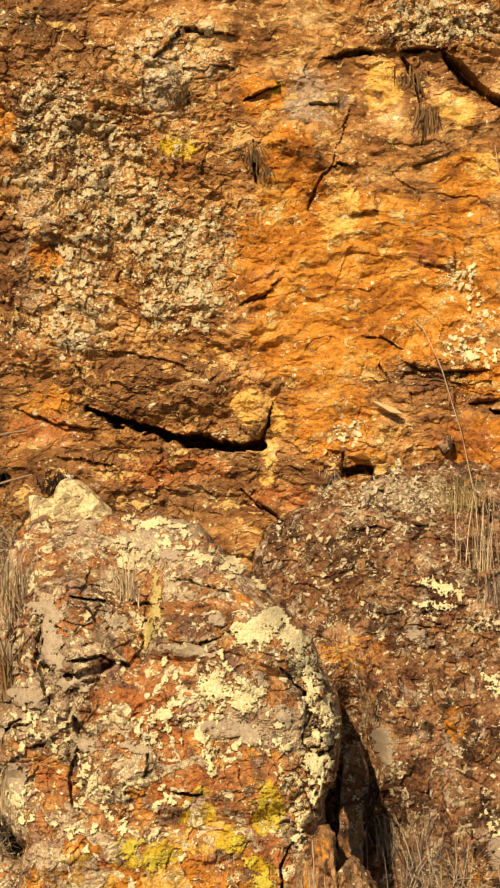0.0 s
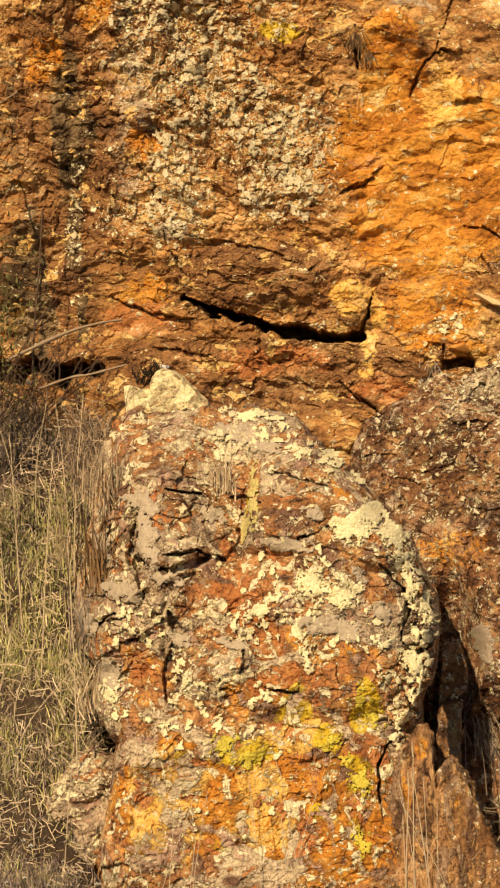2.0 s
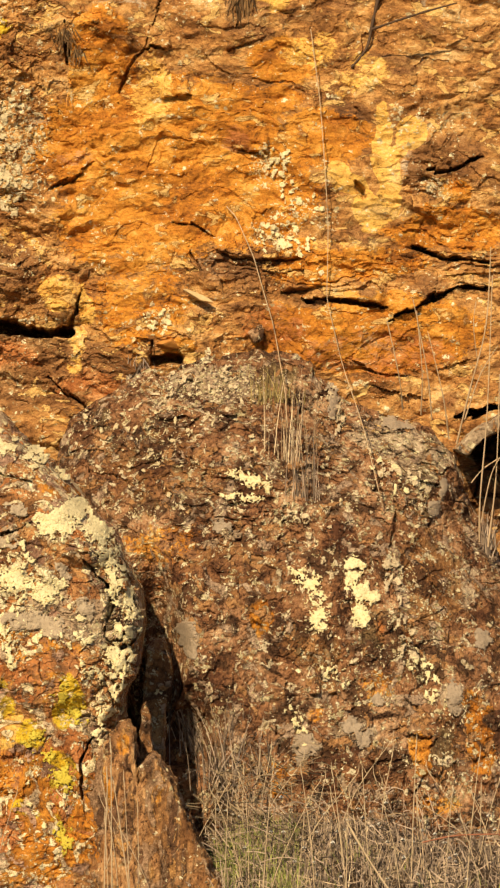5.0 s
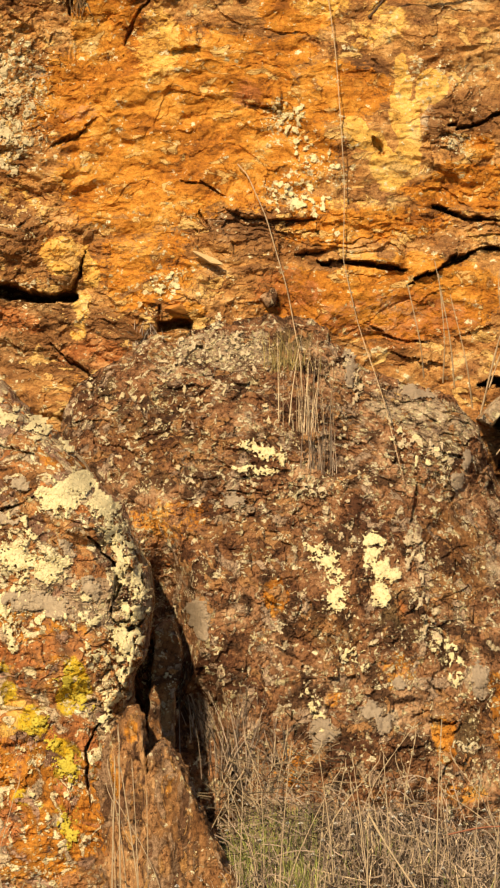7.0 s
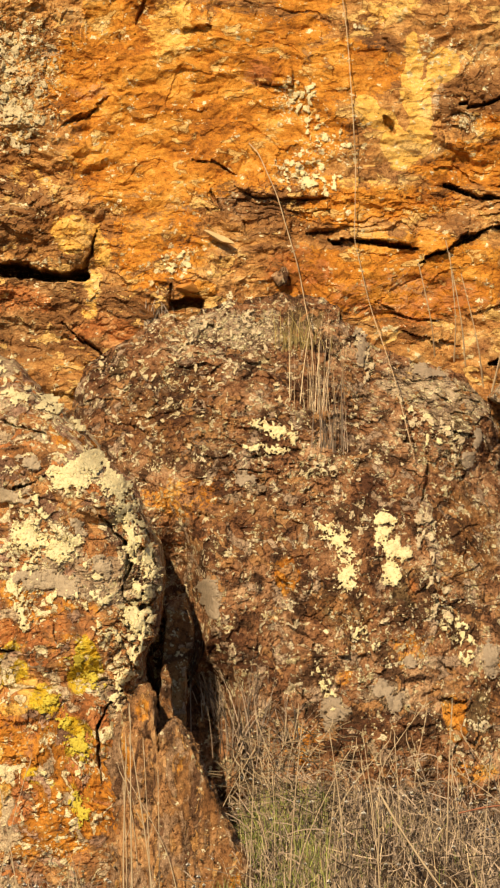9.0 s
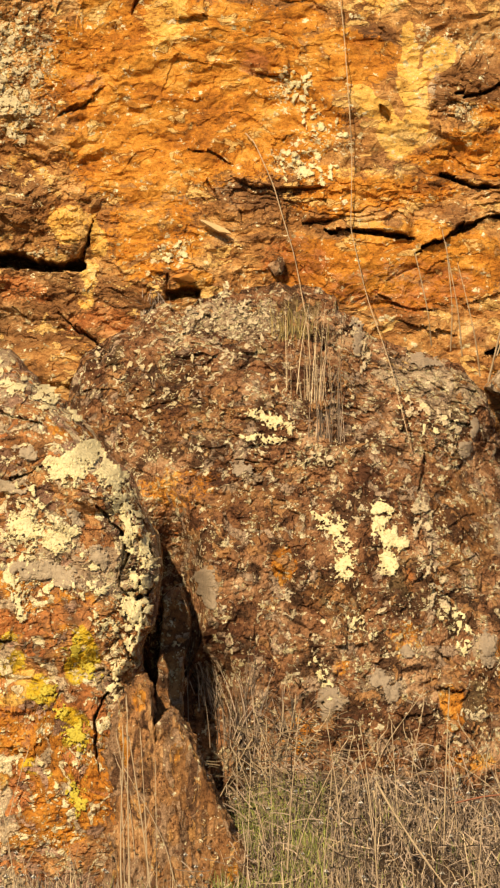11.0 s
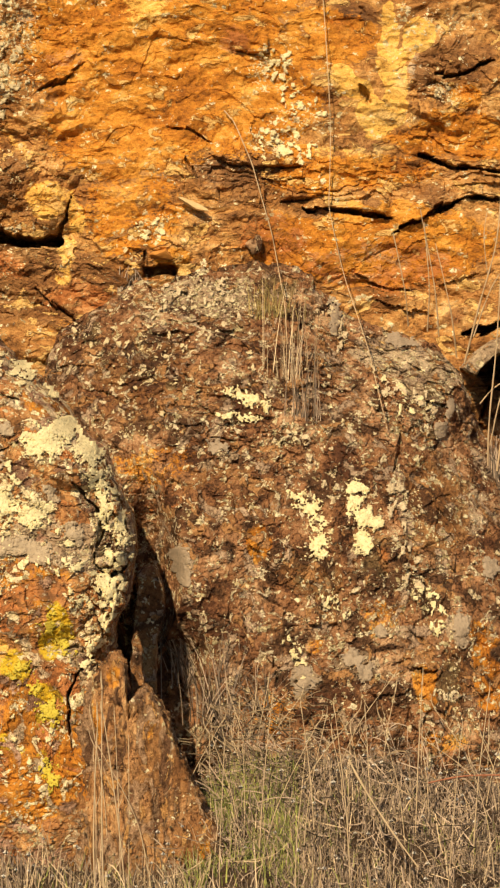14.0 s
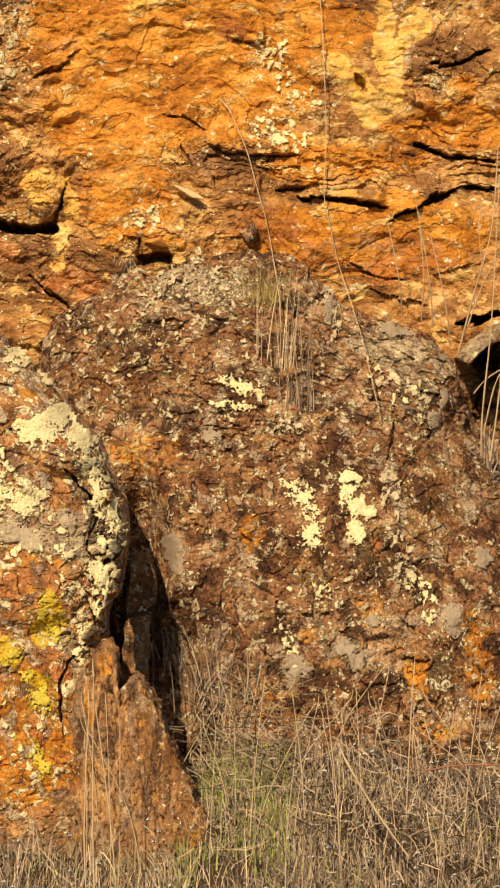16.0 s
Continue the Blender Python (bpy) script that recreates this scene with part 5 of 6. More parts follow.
def stalk(x, y, top, drift, label, z0=None, r=0.0028, branches=0, group="dry stalks"):
    """A dry standing stalk: a bent stem with a few side stems and a thin seed spike."""
    z0 = float(ground_height(np.array([x]), np.array([y]))[0]) - 0.02 if z0 is None else z0
    mid = [x + drift * 0.35 + rng.normal(0, 0.006), y, z0 + (top - z0) * 0.5]
    end = [x + drift, y + 0.02, top]
    ob = stems("dry_stalk", [([(x, y, z0), mid, end], r, r * 0.5)], STRAW, label, "stalk", group)
    for _ in range(branches):
        f = rng.uniform(0.55, 0.92)
        root = Vector(mid).lerp(Vector(end), (f - 0.5) * 2)
        a = rng.choice((-1, 1)) * rng.uniform(0.25, 0.6)
        ln = rng.uniform(0.04, 0.09)
        stems("side_stem", [([root, root + Vector((a * ln * 0.6, 0, ln * 0.6)), root + Vector((a * ln * 0.8, 0, ln))], r * 0.5, r * 0.25)], STRAW, parent=ob)
    stems("seed_spike", [([end, (end[0] + drift * 0.1, end[1], top + 0.03), (end[0] + drift * 0.12, end[1], top + 0.06)], r * 1.1, r * 0.3)], STRAW, parent=ob)
    return ob


# tall stalks close in front
stalk(-0.43, 13.2, 0.40, -0.02, "tall pale branched dry stalk in front of the slab", branches=2, r=0.0034)
stalk(-0.33, 13.25, 0.40, -0.10, "tall pale dry stalk in front of the slab", branches=2, r=0.003)
stalk(-0.40, 13.0, 0.52, -0.03, "straight pale dry stalk in the grass", r=0.0034)
stalk(-0.78, 13.3, 0.44, -0.13, "leaning thin dry stalk before the mottled boulder", r=0.0026)
stalk(0.66, 14.1, 0.46, 0.02, "thin dry stalk before the orange stain", r=0.0028)
stalk(0.42, 13.7, 0.38, -0.06, "thin leaning dry stalk before the brown boulder", r=0.0026)
stalk(0.86, 14.0, 0.42, 0.05, "thin dry stalk before the brown boulder", r=0.0026, branches=1)
stalk(0.10, 13.9, 0.40, 0.04, "thin dry stalk in the grass", r=0.0026)
stalk(0.30, 14.0, 0.36, -0.05, "thin dry stalk in the grass", r=0.0026)
stalk(-1.95, 14.9, 1.55, 0.04, "dry stalk on the bank", r=0.003, branches=1)
stalk(-2.05, 15.1, 1.62, -0.05, "dry stalk on the bank", r=0.003, branches=1)
stalk(-1.85, 15.2, 1.78, 0.03, "dry stalk on the bank", r=0.003)
stalk(-1.76, 14.5, 1.20, -0.04, "dry stalk on the bank", r=0.003)
stalk(-2.10, 14.4, 0.85, 0.08, "dry stalk on the bank", r=0.003)
for i in range(30):
    x, y = rng.uniform(-1.5, 1.25), rng.uniform(13.2, 14.35)
    stalk(x, y, rng.uniform(0.10, 0.36), rng.normal(0, 0.08), "short dry stalk standing in the grass", r=0.0022)
for i in range(9):
    x, y = rng.uniform(-2.3, -1.75), rng.uniform(14.0, 15.6)
    stalk(x, y, float(ground_height(np.array([x]), np.array([y]))[0]) + rng.uniform(0.3, 0.55), rng.normal(0, 0.09), "short dry stalk standing on the bank", r=0.0024)

stems("fallen_stalk", [([(0.41, 13.75, 0.22), (0.47, 13.73, 0.115), (0.56, 13.7, -0.02), (0.65, 13.68, -0.14)], 0.0040, 0.0034)], STRAW, "long pale stalk fallen slantwise in the grass", "stalk")
stems("fallen_stalk", [([(0.70, 14.0, 0.12), (0.82, 13.9, 0.155), (0.97, 13.85, 0.165), (1.12, 13.8, 0.17)], 0.0030, 0.0024)], plain("reddish_stem", (0.25, 0.09, 0.05), (0.45, 0.20, 0.11), 60), "reddish thin stem lying across the grass tops", "stalk")
for i in range(26):
    x, y = rng.uniform(-0.15, 1.2), rng.uniform(14.2, 14.7)
    z0 = float(ground_height(np.array([x]), np.array([y]))[0])
    stalk(x, y, z0 + rng.uniform(0.16, 0.34), rng.normal(0, 0.12), "bent dry stalk standing before the brown boulder", r=0.0026, branches=int(rng.integers(0, 3)))

# long thin hanging stems before the rock
hang = "long thin dry stem hanging before the rock"


def laid(points, off=0.02):
    """Points of a stem that hangs close to the rock behind it."""
    out = []
    p = np.array(points)
    t = np.linspace(0, len(p) - 1, 3 * len(p))
    for x, y, z in zip(*(np.interp(t, np.arange(len(p)), p[:, i]) for i in range(3))):
        for _ in range(3):
            near = [q for q in (brown_face.at(x, z)[0] if z < 1.95 else None, cliff_front.at(x, z)[0] if z > 1.7 else None) if q is not None and q < 20]
            y2 = min(near) - off
            k = (y2 + 0.4) / (y + 0.4)
            x, y, z = x * k, y2, 1.5 + (z - 1.5) * k
        out.append((x, y, z))
    ys = [q[1] for q in out]
    return [(x * (k + 0.4) / (y + 0.4), k, 1.5 + (z - 1.5) * (k + 0.4) / (y + 0.4)) for i, (x, y, z) in enumerate(out) for k in (min(ys[max(0, i - 1):i + 2]),)]


stems("trailing_vine", [(laid([(0.30, 15.7, 3.35), (0.335, 15.45, 3.02), (0.355, 15.35, 2.71), (0.365, 15.3, 2.50), (0.36, 15.25, 2.20), (0.42, 15.2, 1.94), (0.50, 15.0, 1.69), (0.58, 14.93, 1.36)]), 0.0021, 0.0016)], PALESTEM, hang, "stem")
stems("trailing_vine", [(laid([(-0.05, 15.85, 2.62), (-0.01, 15.6, 2.56), (0.06, 15.4, 2.39), (0.145, 15.25, 2.09), (0.19, 15.1, 1.83), (0.20, 14.98, 1.68)]), 0.0026, 0.0018)], PALESTEM, hang, "stem")
dry = "thin dry stem standing behind the brown boulder"
stems("tall_weed", [([(0.80, 15.5, 1.72), (0.775, 15.4, 1.92), (0.715, 15.35, 2.21)], 0.0032, 0.0018)], PALESTEM, dry, "stalk", "stems behind the boulder")
stems("tall_weed", [([(0.68, 15.5, 1.76), (0.66, 15.4, 1.90), (0.61, 15.35, 2.12)], 0.003, 0.0018)], PALESTEM, dry, "stalk", "stems behind the boulder")
stems("tall_weed", [([(0.87, 15.5, 1.64), (0.84, 15.4, 1.82), (0.775, 15.35, 2.08)], 0.0032, 0.0018)], PALESTEM, dry, "stalk", "stems behind the boulder")
stems("tall_weed", [([(0.755, 15.5, 1.74), (0.755, 15.4, 1.92), (0.73, 15.35, 2.16)], 0.003, 0.0018)], PALESTEM, dry, "stalk", "stems behind the boulder")
stems("tall_weed", [([(0.90, 15.45, 1.62), (0.95, 15.35, 1.85), (1.01, 15.3, 2.10), (1.03, 15.3, 2.42)], 0.0042, 0.002), ([(0.93, 15.4, 1.72), (0.99, 15.35, 1.9), (1.06, 15.3, 2.02)], 0.003, 0.0015), ([(0.98, 15.35, 1.95), (0.96, 15.3, 2.1), (0.97, 15.3, 2.2)], 0.002, 0.0012)], PALESTEM, "tall branched dry stem beside the hollow", "stalk")
stems("tall_weed", [([(0.985, 15.3, 1.22), (0.985, 15.25, 1.4), (1.01, 15.2, 1.75), (1.03, 15.2, 2.3)], 0.0045, 0.002), ([(0.99, 15.27, 1.3), (1.03, 15.22, 1.5), (1.09, 15.2, 1.6)], 0.003, 0.0016), ([(0.95, 15.27, 1.46), (1.0, 15.24, 1.52), (1.09, 15.2, 1.58)], 0.003, 0.0016)], PALESTEM, "tall branched dry stem beside the hollow", "stalk")
stems("tall_weed", [([(1.02, 15.3, 1.2), (1.05, 15.25, 1.5), (1.06, 15.2, 1.9)], 0.004, 0.002)], PALESTEM, "tall dry stem beside the hollow", "stalk")
# first tube: dark strip added on the rock for the dark of a cleft
stems("cleft_strip", [([(x, cliff_front.at(x, z)[0] - 0.006, z) for x, z in ((0.60, 3.55), (0.57, 3.42), (0.545, 3.31), (0.48, 3.225))], 0.008, 0.005), ([(0.56, 15.88, 3.37), (0.75, 15.84, 3.43), (0.92, 15.86, 3.48)], 0.006, 0.003)], DARKTWIG, "dark bent strip added for a cleft in the rock face, with a side twig", "root")
stems("leaning_stick", [([(-2.14, 15.35, 1.98), (-1.93, 15.5, 2.09), (-1.80, 15.58, 2.135), (-1.70, 15.65, 2.155)], 0.0085, 0.005)], TWIG, "pale bare stick leaning on the cliff foot", "stick")
stems("leaning_stick", [([(-2.02, 15.4, 1.86), (-1.90, 15.5, 1.91), (-1.81, 15.5, 1.925), (-1.67, 15.55, 1.965)], 0.006, 0.004)], TWIG, "thin bare stick lying along the cliff foot", "stick")
stems("hanging_root", [([(-2.05, 15.8, 2.62), (-2.06, 15.75, 2.35), (-2.075, 15.72, 2.12), (-2.08, 15.7, 1.90)], 0.0040, 0.0048)], DARKTWIG, "dark straight root hanging down the cliff foot", "root")
stems("bent_stem", [([(-2.30, 15.5, 1.9), (-2.26, 15.55, 2.4), (-2.22, 15.6, 2.75), (-2.27, 15.7, 3.0), (-2.15, 15.75, 3.12)], 0.006, 0.003)], TWIG, "tall bent bare stem before the cliff", "stem")


# ---- dark tufts and clumps on the rock ----
def clump(name, face, x, z, n, height, width, lean, material, label, spread=0.03, hang=False):
    y, _ = face.at(x, z)
    roots = np.stack([x + rng.normal(0, spread, n), np.full(n, y - 0.004), z + rng.normal(0, spread * 0.6, n)], -1)
    ob = blades(name, roots, height, width, lean, material, "", 0.5)
    if hang:
        ob.data.transform(Matrix.Translation((0, 0, z)) @ Matrix.Diagonal((1, 1, -1, 1)) @ Matrix.Translation((0, 0, -z)))
    return tagged(ob, label, "tuft", kind="stuff")


SEDGE = plain("dark_dead_leaves", (0.04, 0.024, 0.012), (0.26, 0.15, 0.06), 40, island=True)
clump("dead_tuft", cliff_front, -0.74, 3.36, 45, 0.08, 0.006, 0.5, SEDGE, "dark dead tuft rooted in a joint of the cliff", 0.022, True)
clump("dead_tuft", cliff_front, -0.69, 3.28, 30, 0.06, 0.006, 0.6, SEDGE, "dark dead tuft rooted in a joint of the cliff", 0.02, True)
clump("dead_tuft", cliff_front, 0.0, 3.52, 55, 0.12, 0.007, 0.3, SEDGE, "dark dead tuft hanging on the cliff", 0.03, True)
clump("dead_tuft", cliff_front, -0.06, 3.68, 45, 0.10, 0.007, 0.35, SEDGE, "dark dead tuft hanging on the cliff", 0.03, True)
clump("dead_tuft", cliff_front, -1.06, 3.62, 60, 0.07, 0.006, 0.6, SEDGE, "dark dead tuft in a joint of the cliff", 0.03)
clump("dead_tuft", cliff_front, -0.42, 1.90, 60, 0.09, 0.005, 0.6, THATCH, "small dry tuft at the cliff foot", 0.03)
clump("grass_tussock", brown_face, 0.20, 1.55, 34, 0.34, 0.0034, 0.16, STRAW, "tussock of straw-coloured grass on the brown boulder", 0.055)
clump("grass_tussock", brown_face, 0.27, 1.40, 20, 0.26, 0.0034, 0.14, THATCH, "tussock of dry grass on the brown boulder", 0.04)
clump("grass_tussock", brown_face, 0.15, 1.80, 70, 0.12, 0.0034, 0.4, OLIVE, "olive green grass tuft on the boulder's crest", 0.05)
clump("grass_tussock", brown_face, 1.03, 1.18, 50, 0.16, 0.005, 0.4, THATCH, "grey dry tuft at the boulder's end", 0.03)
clump("grass_tussock", front_face, -1.74, 0.85, 45, 0.22, 0.005, 0.6, THATCH, "dry grass tuft growing at the mottled boulder's side", 0.04)
clump("grass_tussock", front_face, -1.72, 0.60, 45, 0.22, 0.005, 0.6, STRAW, "dry grass tuft growing at the mottled boulder's side", 0.04)
clump("grass_tussock", front_face, -1.68, 1.10, 60, 0.24, 0.006, 0.45, SEDGE, "dark dry grass tuft growing on the mottled boulder", 0.06)
clump("grass_tussock", front_face, -1.66, 1.40, 110, 0.20, 0.005, 0.45, WEED, "dry grass tuft growing on the mottled boulder", 0.07)
clump("grass_tussock", front_face, -1.22, 1.45, 60, 0.16, 0.004, 0.5, STRAW, "small dry tuft growing on the mottled boulder", 0.03)
clump("grass_tussock", brown_face, -0.14, 0.42, 90, 0.24, 0.0045, 0.6, THATCH, "dry grass tuft in the crevice between the boulders", 0.06)
clump("grass_tussock", brown_face, -0.02, 0.26, 120, 0.26, 0.0045, 0.7, THATCH, "dry grass tuft at the brown boulder's foot", 0.08)
clump("dead_tuft", cliff_front, -1.60, 1.93, 70, 0.05, 0.008, 0.8, plain("black_moss", (0.012, 0.009, 0.006), (0.06, 0.04, 0.02), 40, island=True), "black dead tuft behind the cream stone", 0.03)


# dry shrubs on the bank
def shrub(x, y, z, n, size, material, label):
    lines = []
    for _ in range(n):
        a, e = rng.uniform(0, 2 * np.pi), rng.uniform(0.5, 1.4)
        d = np.array((math.cos(a) * math.cos(e), math.sin(a) * math.cos(e) * 0.6, math.sin(e)))
        ln = size * rng.uniform(0.5, 1.1)
        p = [np.array((x, y, z)) + rng.normal(0, 0.02, 3)]
        for k in range(3):
            p.append(p[-1] + d * ln / 3 + rng.normal(0, 0.03, 3))
        lines.append((p, 0.0035, 0.0014))
        for k in (1, 2, 2):
            q = p[k]
            lines.append(([q, q + d * 0.07 + rng.normal(0, 0.04, 3), q + d * 0.14 + rng.normal(0, 0.06, 3)], 0.002, 0.001))
    return stems("dry_shrub", lines, material, label, "shrub")


shrub(-2.26, 15.5, 1.62, 18, 0.62, DARKTWIG, "dark leafless shrub on the bank before the cliff")
shrub(-2.30, 15.1, 1.25, 22, 0.55, TWIG, "pale leafless shrub on the bank")
shrub(-2.04, 15.7, 1.76, 9, 0.4, DARKTWIG, "dark leafless shrub on the bank before the cliff")
shrub(-1.66, 15.2, 1.45, 14, 0.30, TWIG, "small leafless shrub behind the boulder")
blades("shrub_leaves", np.stack([rng.normal(-2.28, 0.10, 900), rng.normal(15.4, 0.06, 900), rng.normal(2.10, 0.20, 900)], -1), 0.03, 0.009, 0.9, plain("small_shrub_leaves", (0.05, 0.05, 0.015), (0.20, 0.18, 0.06), 40, island=True), "small olive leaves of the bank shrub", thing="leaves")


# ---- loose stones ----
def stone(x, z, face, size, label, material, seed, proud=0.5, turn=0.0, name="loose_stone"):
    """A broken stone with flat faces and worn edges, bedded in the rock face."""
    bm = bmesh.new()
    bmesh.ops.create_icosphere(bm, subdivisions=3, radius=1.0)
    r = random.Random(seed)
    cuts = [(Vector((r.gauss(0, 1), r.gauss(0, 1), r.gauss(0, 1))).normalized(), r.uniform(0.42, 0.72)) for _ in range(14)]
    for v in bm.verts:
        for n_, d_ in cuts:
            over = v.co.dot(n_) - d_
            if over > 0:
                v.co -= n_ * over * 0.94
        v.co *= 1 + 0.03 * noise.noise(v.co * 5 + Vector((seed, 0, 0)))
    y = face.at(x, z)[0] if isinstance(face, Face) else face
    bmesh.ops.transform(bm, matrix=pose(x, y - size[1] * (proud - 0.5), z, 0, turn, 0) @ Matrix.Diagonal((size[0], size[1], size[2], 1)), verts=bm.verts)
    mesh = bpy.data.meshes.new(name)
    bm.to_mesh(mesh)
    bm.free()
    for p in mesh.polygons:
        p.use_smooth = False
    mesh.materials.append(material)
    for layer in ("zone", "zone_b"):
        mesh.attributes.new(layer, "FLOAT_COLOR", "POINT").data.foreach_set("color", [0.0] * (4 * len(mesh.vertices)))
    return tagged(new(name, mesh), label, "stone")


stone(-0.17, 2.245, cliff_front, (0.095, 0.04, 0.016), "long pale wedge-shaped stone lodged on the cliff", plain("pale_wedge_stone", (0.52, 0.36, 0.16), (0.76, 0.58, 0.30), 45, relief=0.5), 3, 1.0, 25)
stone(0.075, 2.085, cliff_front, (0.05, 0.04, 0.06), "rounded grey-brown stone behind the boulder's crest", BROWN, 4, 0.75)
stone(-0.655, 2.345, cliff_front, (0.032, 0.03, 0.045), "small tan block in a joint of the cliff", CLIFF, 5, 0.55, 25)
stone(-0.30, 2.045, cliff_front, (0.07, 0.05, 0.03), "orange block above a square hole", plain("orange_block", (0.44, 0.17, 0.03), (0.62, 0.30, 0.07), 40, relief=0.5), 6, 0.8)
stone(-1.55, 1.965, cliff_front, (0.03, 0.03, 0.02), "small white stone at the cliff foot", BLOOM, 8, 0.8)


# ---- thick lichen crusts on the boulders ----
def lichen_patch(face, host, spots, size, material, seed, label="thick cream lichen crust", name="lichen_patch", holes=0.12):
    """A ragged crust of small lobes grown together on the rock. spots: (x, z, half width, half height); holes: how whole it is."""
    grow = 1.35
    x0, x1 = min(a[0] - a[2] * grow for a in spots) - 0.02, max(a[0] + a[2] * grow for a in spots) + 0.02
    z0, z1 = min(a[1] - a[3] * grow for a in spots) - 0.02, max(a[1] + a[3] * grow for a in spots) + 0.02
    xs, zs = np.arange(x0, x1, 0.0031), np.arange(z0, z1, 0.0031)
    n, m = len(zs), len(xs)
    x, z = (a.ravel() for a in np.meshgrid(xs, zs))
    zero = x * 0 + seed
    wx = x + 0.022 * fbm(x * 22, z * 22, zero, 4, 801, 0.6)
    wz = z + 0.022 * fbm(x * 22, z * 22, zero + 3, 4, 803, 0.6)
    body = np.zeros(x.shape)
    for cx, cz, rx, rz in spots:
        body = np.maximum(body, 1.15 - 0.65 * np.sqrt(((wx - cx) / rx) ** 2 + ((wz - cz) / rz) ** 2))
    d1, d2, _, _, r = cells(wx / (size * 1.25), wz / (size * 1.25), 810 + seed)
    level = body - 0.5 + 0.55 * fbm(x * 48, z * 48, zero, 4, 805, 0.62) + 0.5 * (r[0] - 0.5) * (0.6 - holes) + 0.5 * (holes - 0.15) - 0.30 * (1 - step(0.0, 0.16, d2 - d1)) * (0.6 - holes)
    lift = 0.0045 * step(0.0, 0.35, level) + 0.0035 * step(0.0, 0.5, 1 - d1) * step(0.0, 0.2, level) + 0.0015 * fbm(x * 160, z * 160, zero, 2, 807) - 0.0015
    y = face.over(x, z)
    keep = ((level > 0) & (y < 90)).reshape(n, m)
    quads = grid_faces(n, m)[(keep[:-1, :-1] & keep[:-1, 1:] & keep[1:, 1:] & keep[1:, :-1]).ravel()]
    used, faces = np.unique(quads, return_inverse=True)
    verts = np.stack([x, y - lift - 0.002, z], -1)[used]
    ob = link_mesh(name, verts, faces.reshape(-1, 4)[:, ::-1], material, smooth=False, parent=host)
    return tagged(ob, label, kind="stuff")


fleck_rng = random.Random(91)


def flecks(line, n, spread, size, seed, material, label, face=None, host=None):
    """Small flakes strewn along a bent line on a rock."""
    spots = []
    for _ in range(n):
        f = fleck_rng.uniform(0, len(line) - 1.001)
        (ax, az), (bx, bz) = line[int(f)], line[int(f) + 1]
        g, f = fleck_rng.uniform(0.5, 1.6), f - int(f)
        spots.append((ax + (bx - ax) * f + fleck_rng.gauss(0, spread), az + (bz - az) * f + fleck_rng.gauss(0, spread), size * g, size * g * fleck_rng.uniform(0.7, 1.6)))
    lichen_patch(face or brown_face, host or brown_boulder, spots, 0.008, material, seed, label, holes=0.1)


lichen_patch(brown_face, brown_boulder, ((0.25, 1.105, 0.050, 0.028), (0.285, 1.06, 0.052, 0.045), (0.305, 1.0, 0.052, 0.055), (0.325, 0.93, 0.055, 0.055), (0.32, 0.89, 0.042, 0.03)), 0.0085, CRUST, 1, holes=-0.06)
lichen_patch(brown_face, brown_boulder, ((0.47, 1.14, 0.058, 0.036), (0.465, 1.085, 0.045, 0.034), (0.50, 1.03, 0.056, 0.040), (0.545, 0.995, 0.030, 0.026), (0.495, 0.94, 0.034, 0.055)), 0.0090, CRUST, 2, holes=0.20)
lichen_patch(brown_face, brown_boulder, ((-0.02, 1.49, 0.075, 0.026), (0.07, 1.47, 0.07, 0.045), (0.12, 1.45, 0.04, 0.04), (-0.03, 1.41, 0.05, 0.020), (0.05, 1.40, 0.06, 0.028)), 0.0075, CRUST, 3, holes=-0.12)
streak = "streak of small grey-cream lichen flakes"
flecks(((0.625, 1.20), (0.635, 1.10), (0.65, 0.98), (0.67, 0.84), (0.69, 0.74)), 34, 0.014, 0.012, 4, GREYCRUST, streak)
flecks(((0.67, 0.76), (0.75, 0.74), (0.78, 0.66), (0.79, 0.60)), 30, 0.018, 0.0095, 5, CRUST, streak)
flecks(((0.50, 1.66), (0.57, 1.57), (0.66, 1.50), (0.76, 1.45), (0.80, 1.36)), 46, 0.026, 0.009, 9, GREYCRUST, streak)
flecks(((0.55, 1.54), (0.66, 1.48), (0.74, 1.44)), 24, 0.022, 0.009, 6, CRUST, "small cream lichen crust")
flecks(((0.30, 1.78), (0.40, 1.86), (0.43, 1.76), (0.42, 1.66)), 44, 0.024, 0.007, 10, GREYCRUST, "grey-cream lichen on the crest")
flecks(((-0.40, 1.78), (-0.25, 1.88), (-0.05, 1.88), (0.02, 1.80)), 80, 0.035, 0.0075, 32, GREYCRUST, "grey-cream lichen on the crest")
flecks(((-0.62, 1.70), (-0.45, 1.68), (-0.30, 1.72), (-0.1, 1.70)), 50, 0.05, 0.007, 33, FLAKE, "small scattered lichen flakes")
flecks(((-0.5, 1.48), (-0.2, 1.52), (0.2, 1.55), (0.5, 1.40)), 60, 0.06, 0.0068, 34, FLAKE, "small scattered lichen flakes")
flecks(((0.18, 1.36), (0.26, 1.34), (0.35, 1.26)), 14, 0.02, 0.011, 35, GREYCRUST, "small scattered lichen flakes")
flecks(((0.34, 0.74), (0.40, 0.70), (0.42, 0.64)), 26, 0.022, 0.0075, 7, CRUST, "small cream lichen crust")
flecks(((0.22, 0.58), (0.25, 0.50), (0.25, 0.44)), 22, 0.014, 0.0085, 8, CRUST, "small cream lichen crust")
flecks(((0.0, 0.85), (0.3, 0.6), (0.6, 0.7), (0.9, 0.9), (0.95, 0.6)), 50, 0.08, 0.0068, 36, FLAKE, "small scattered lichen flakes")
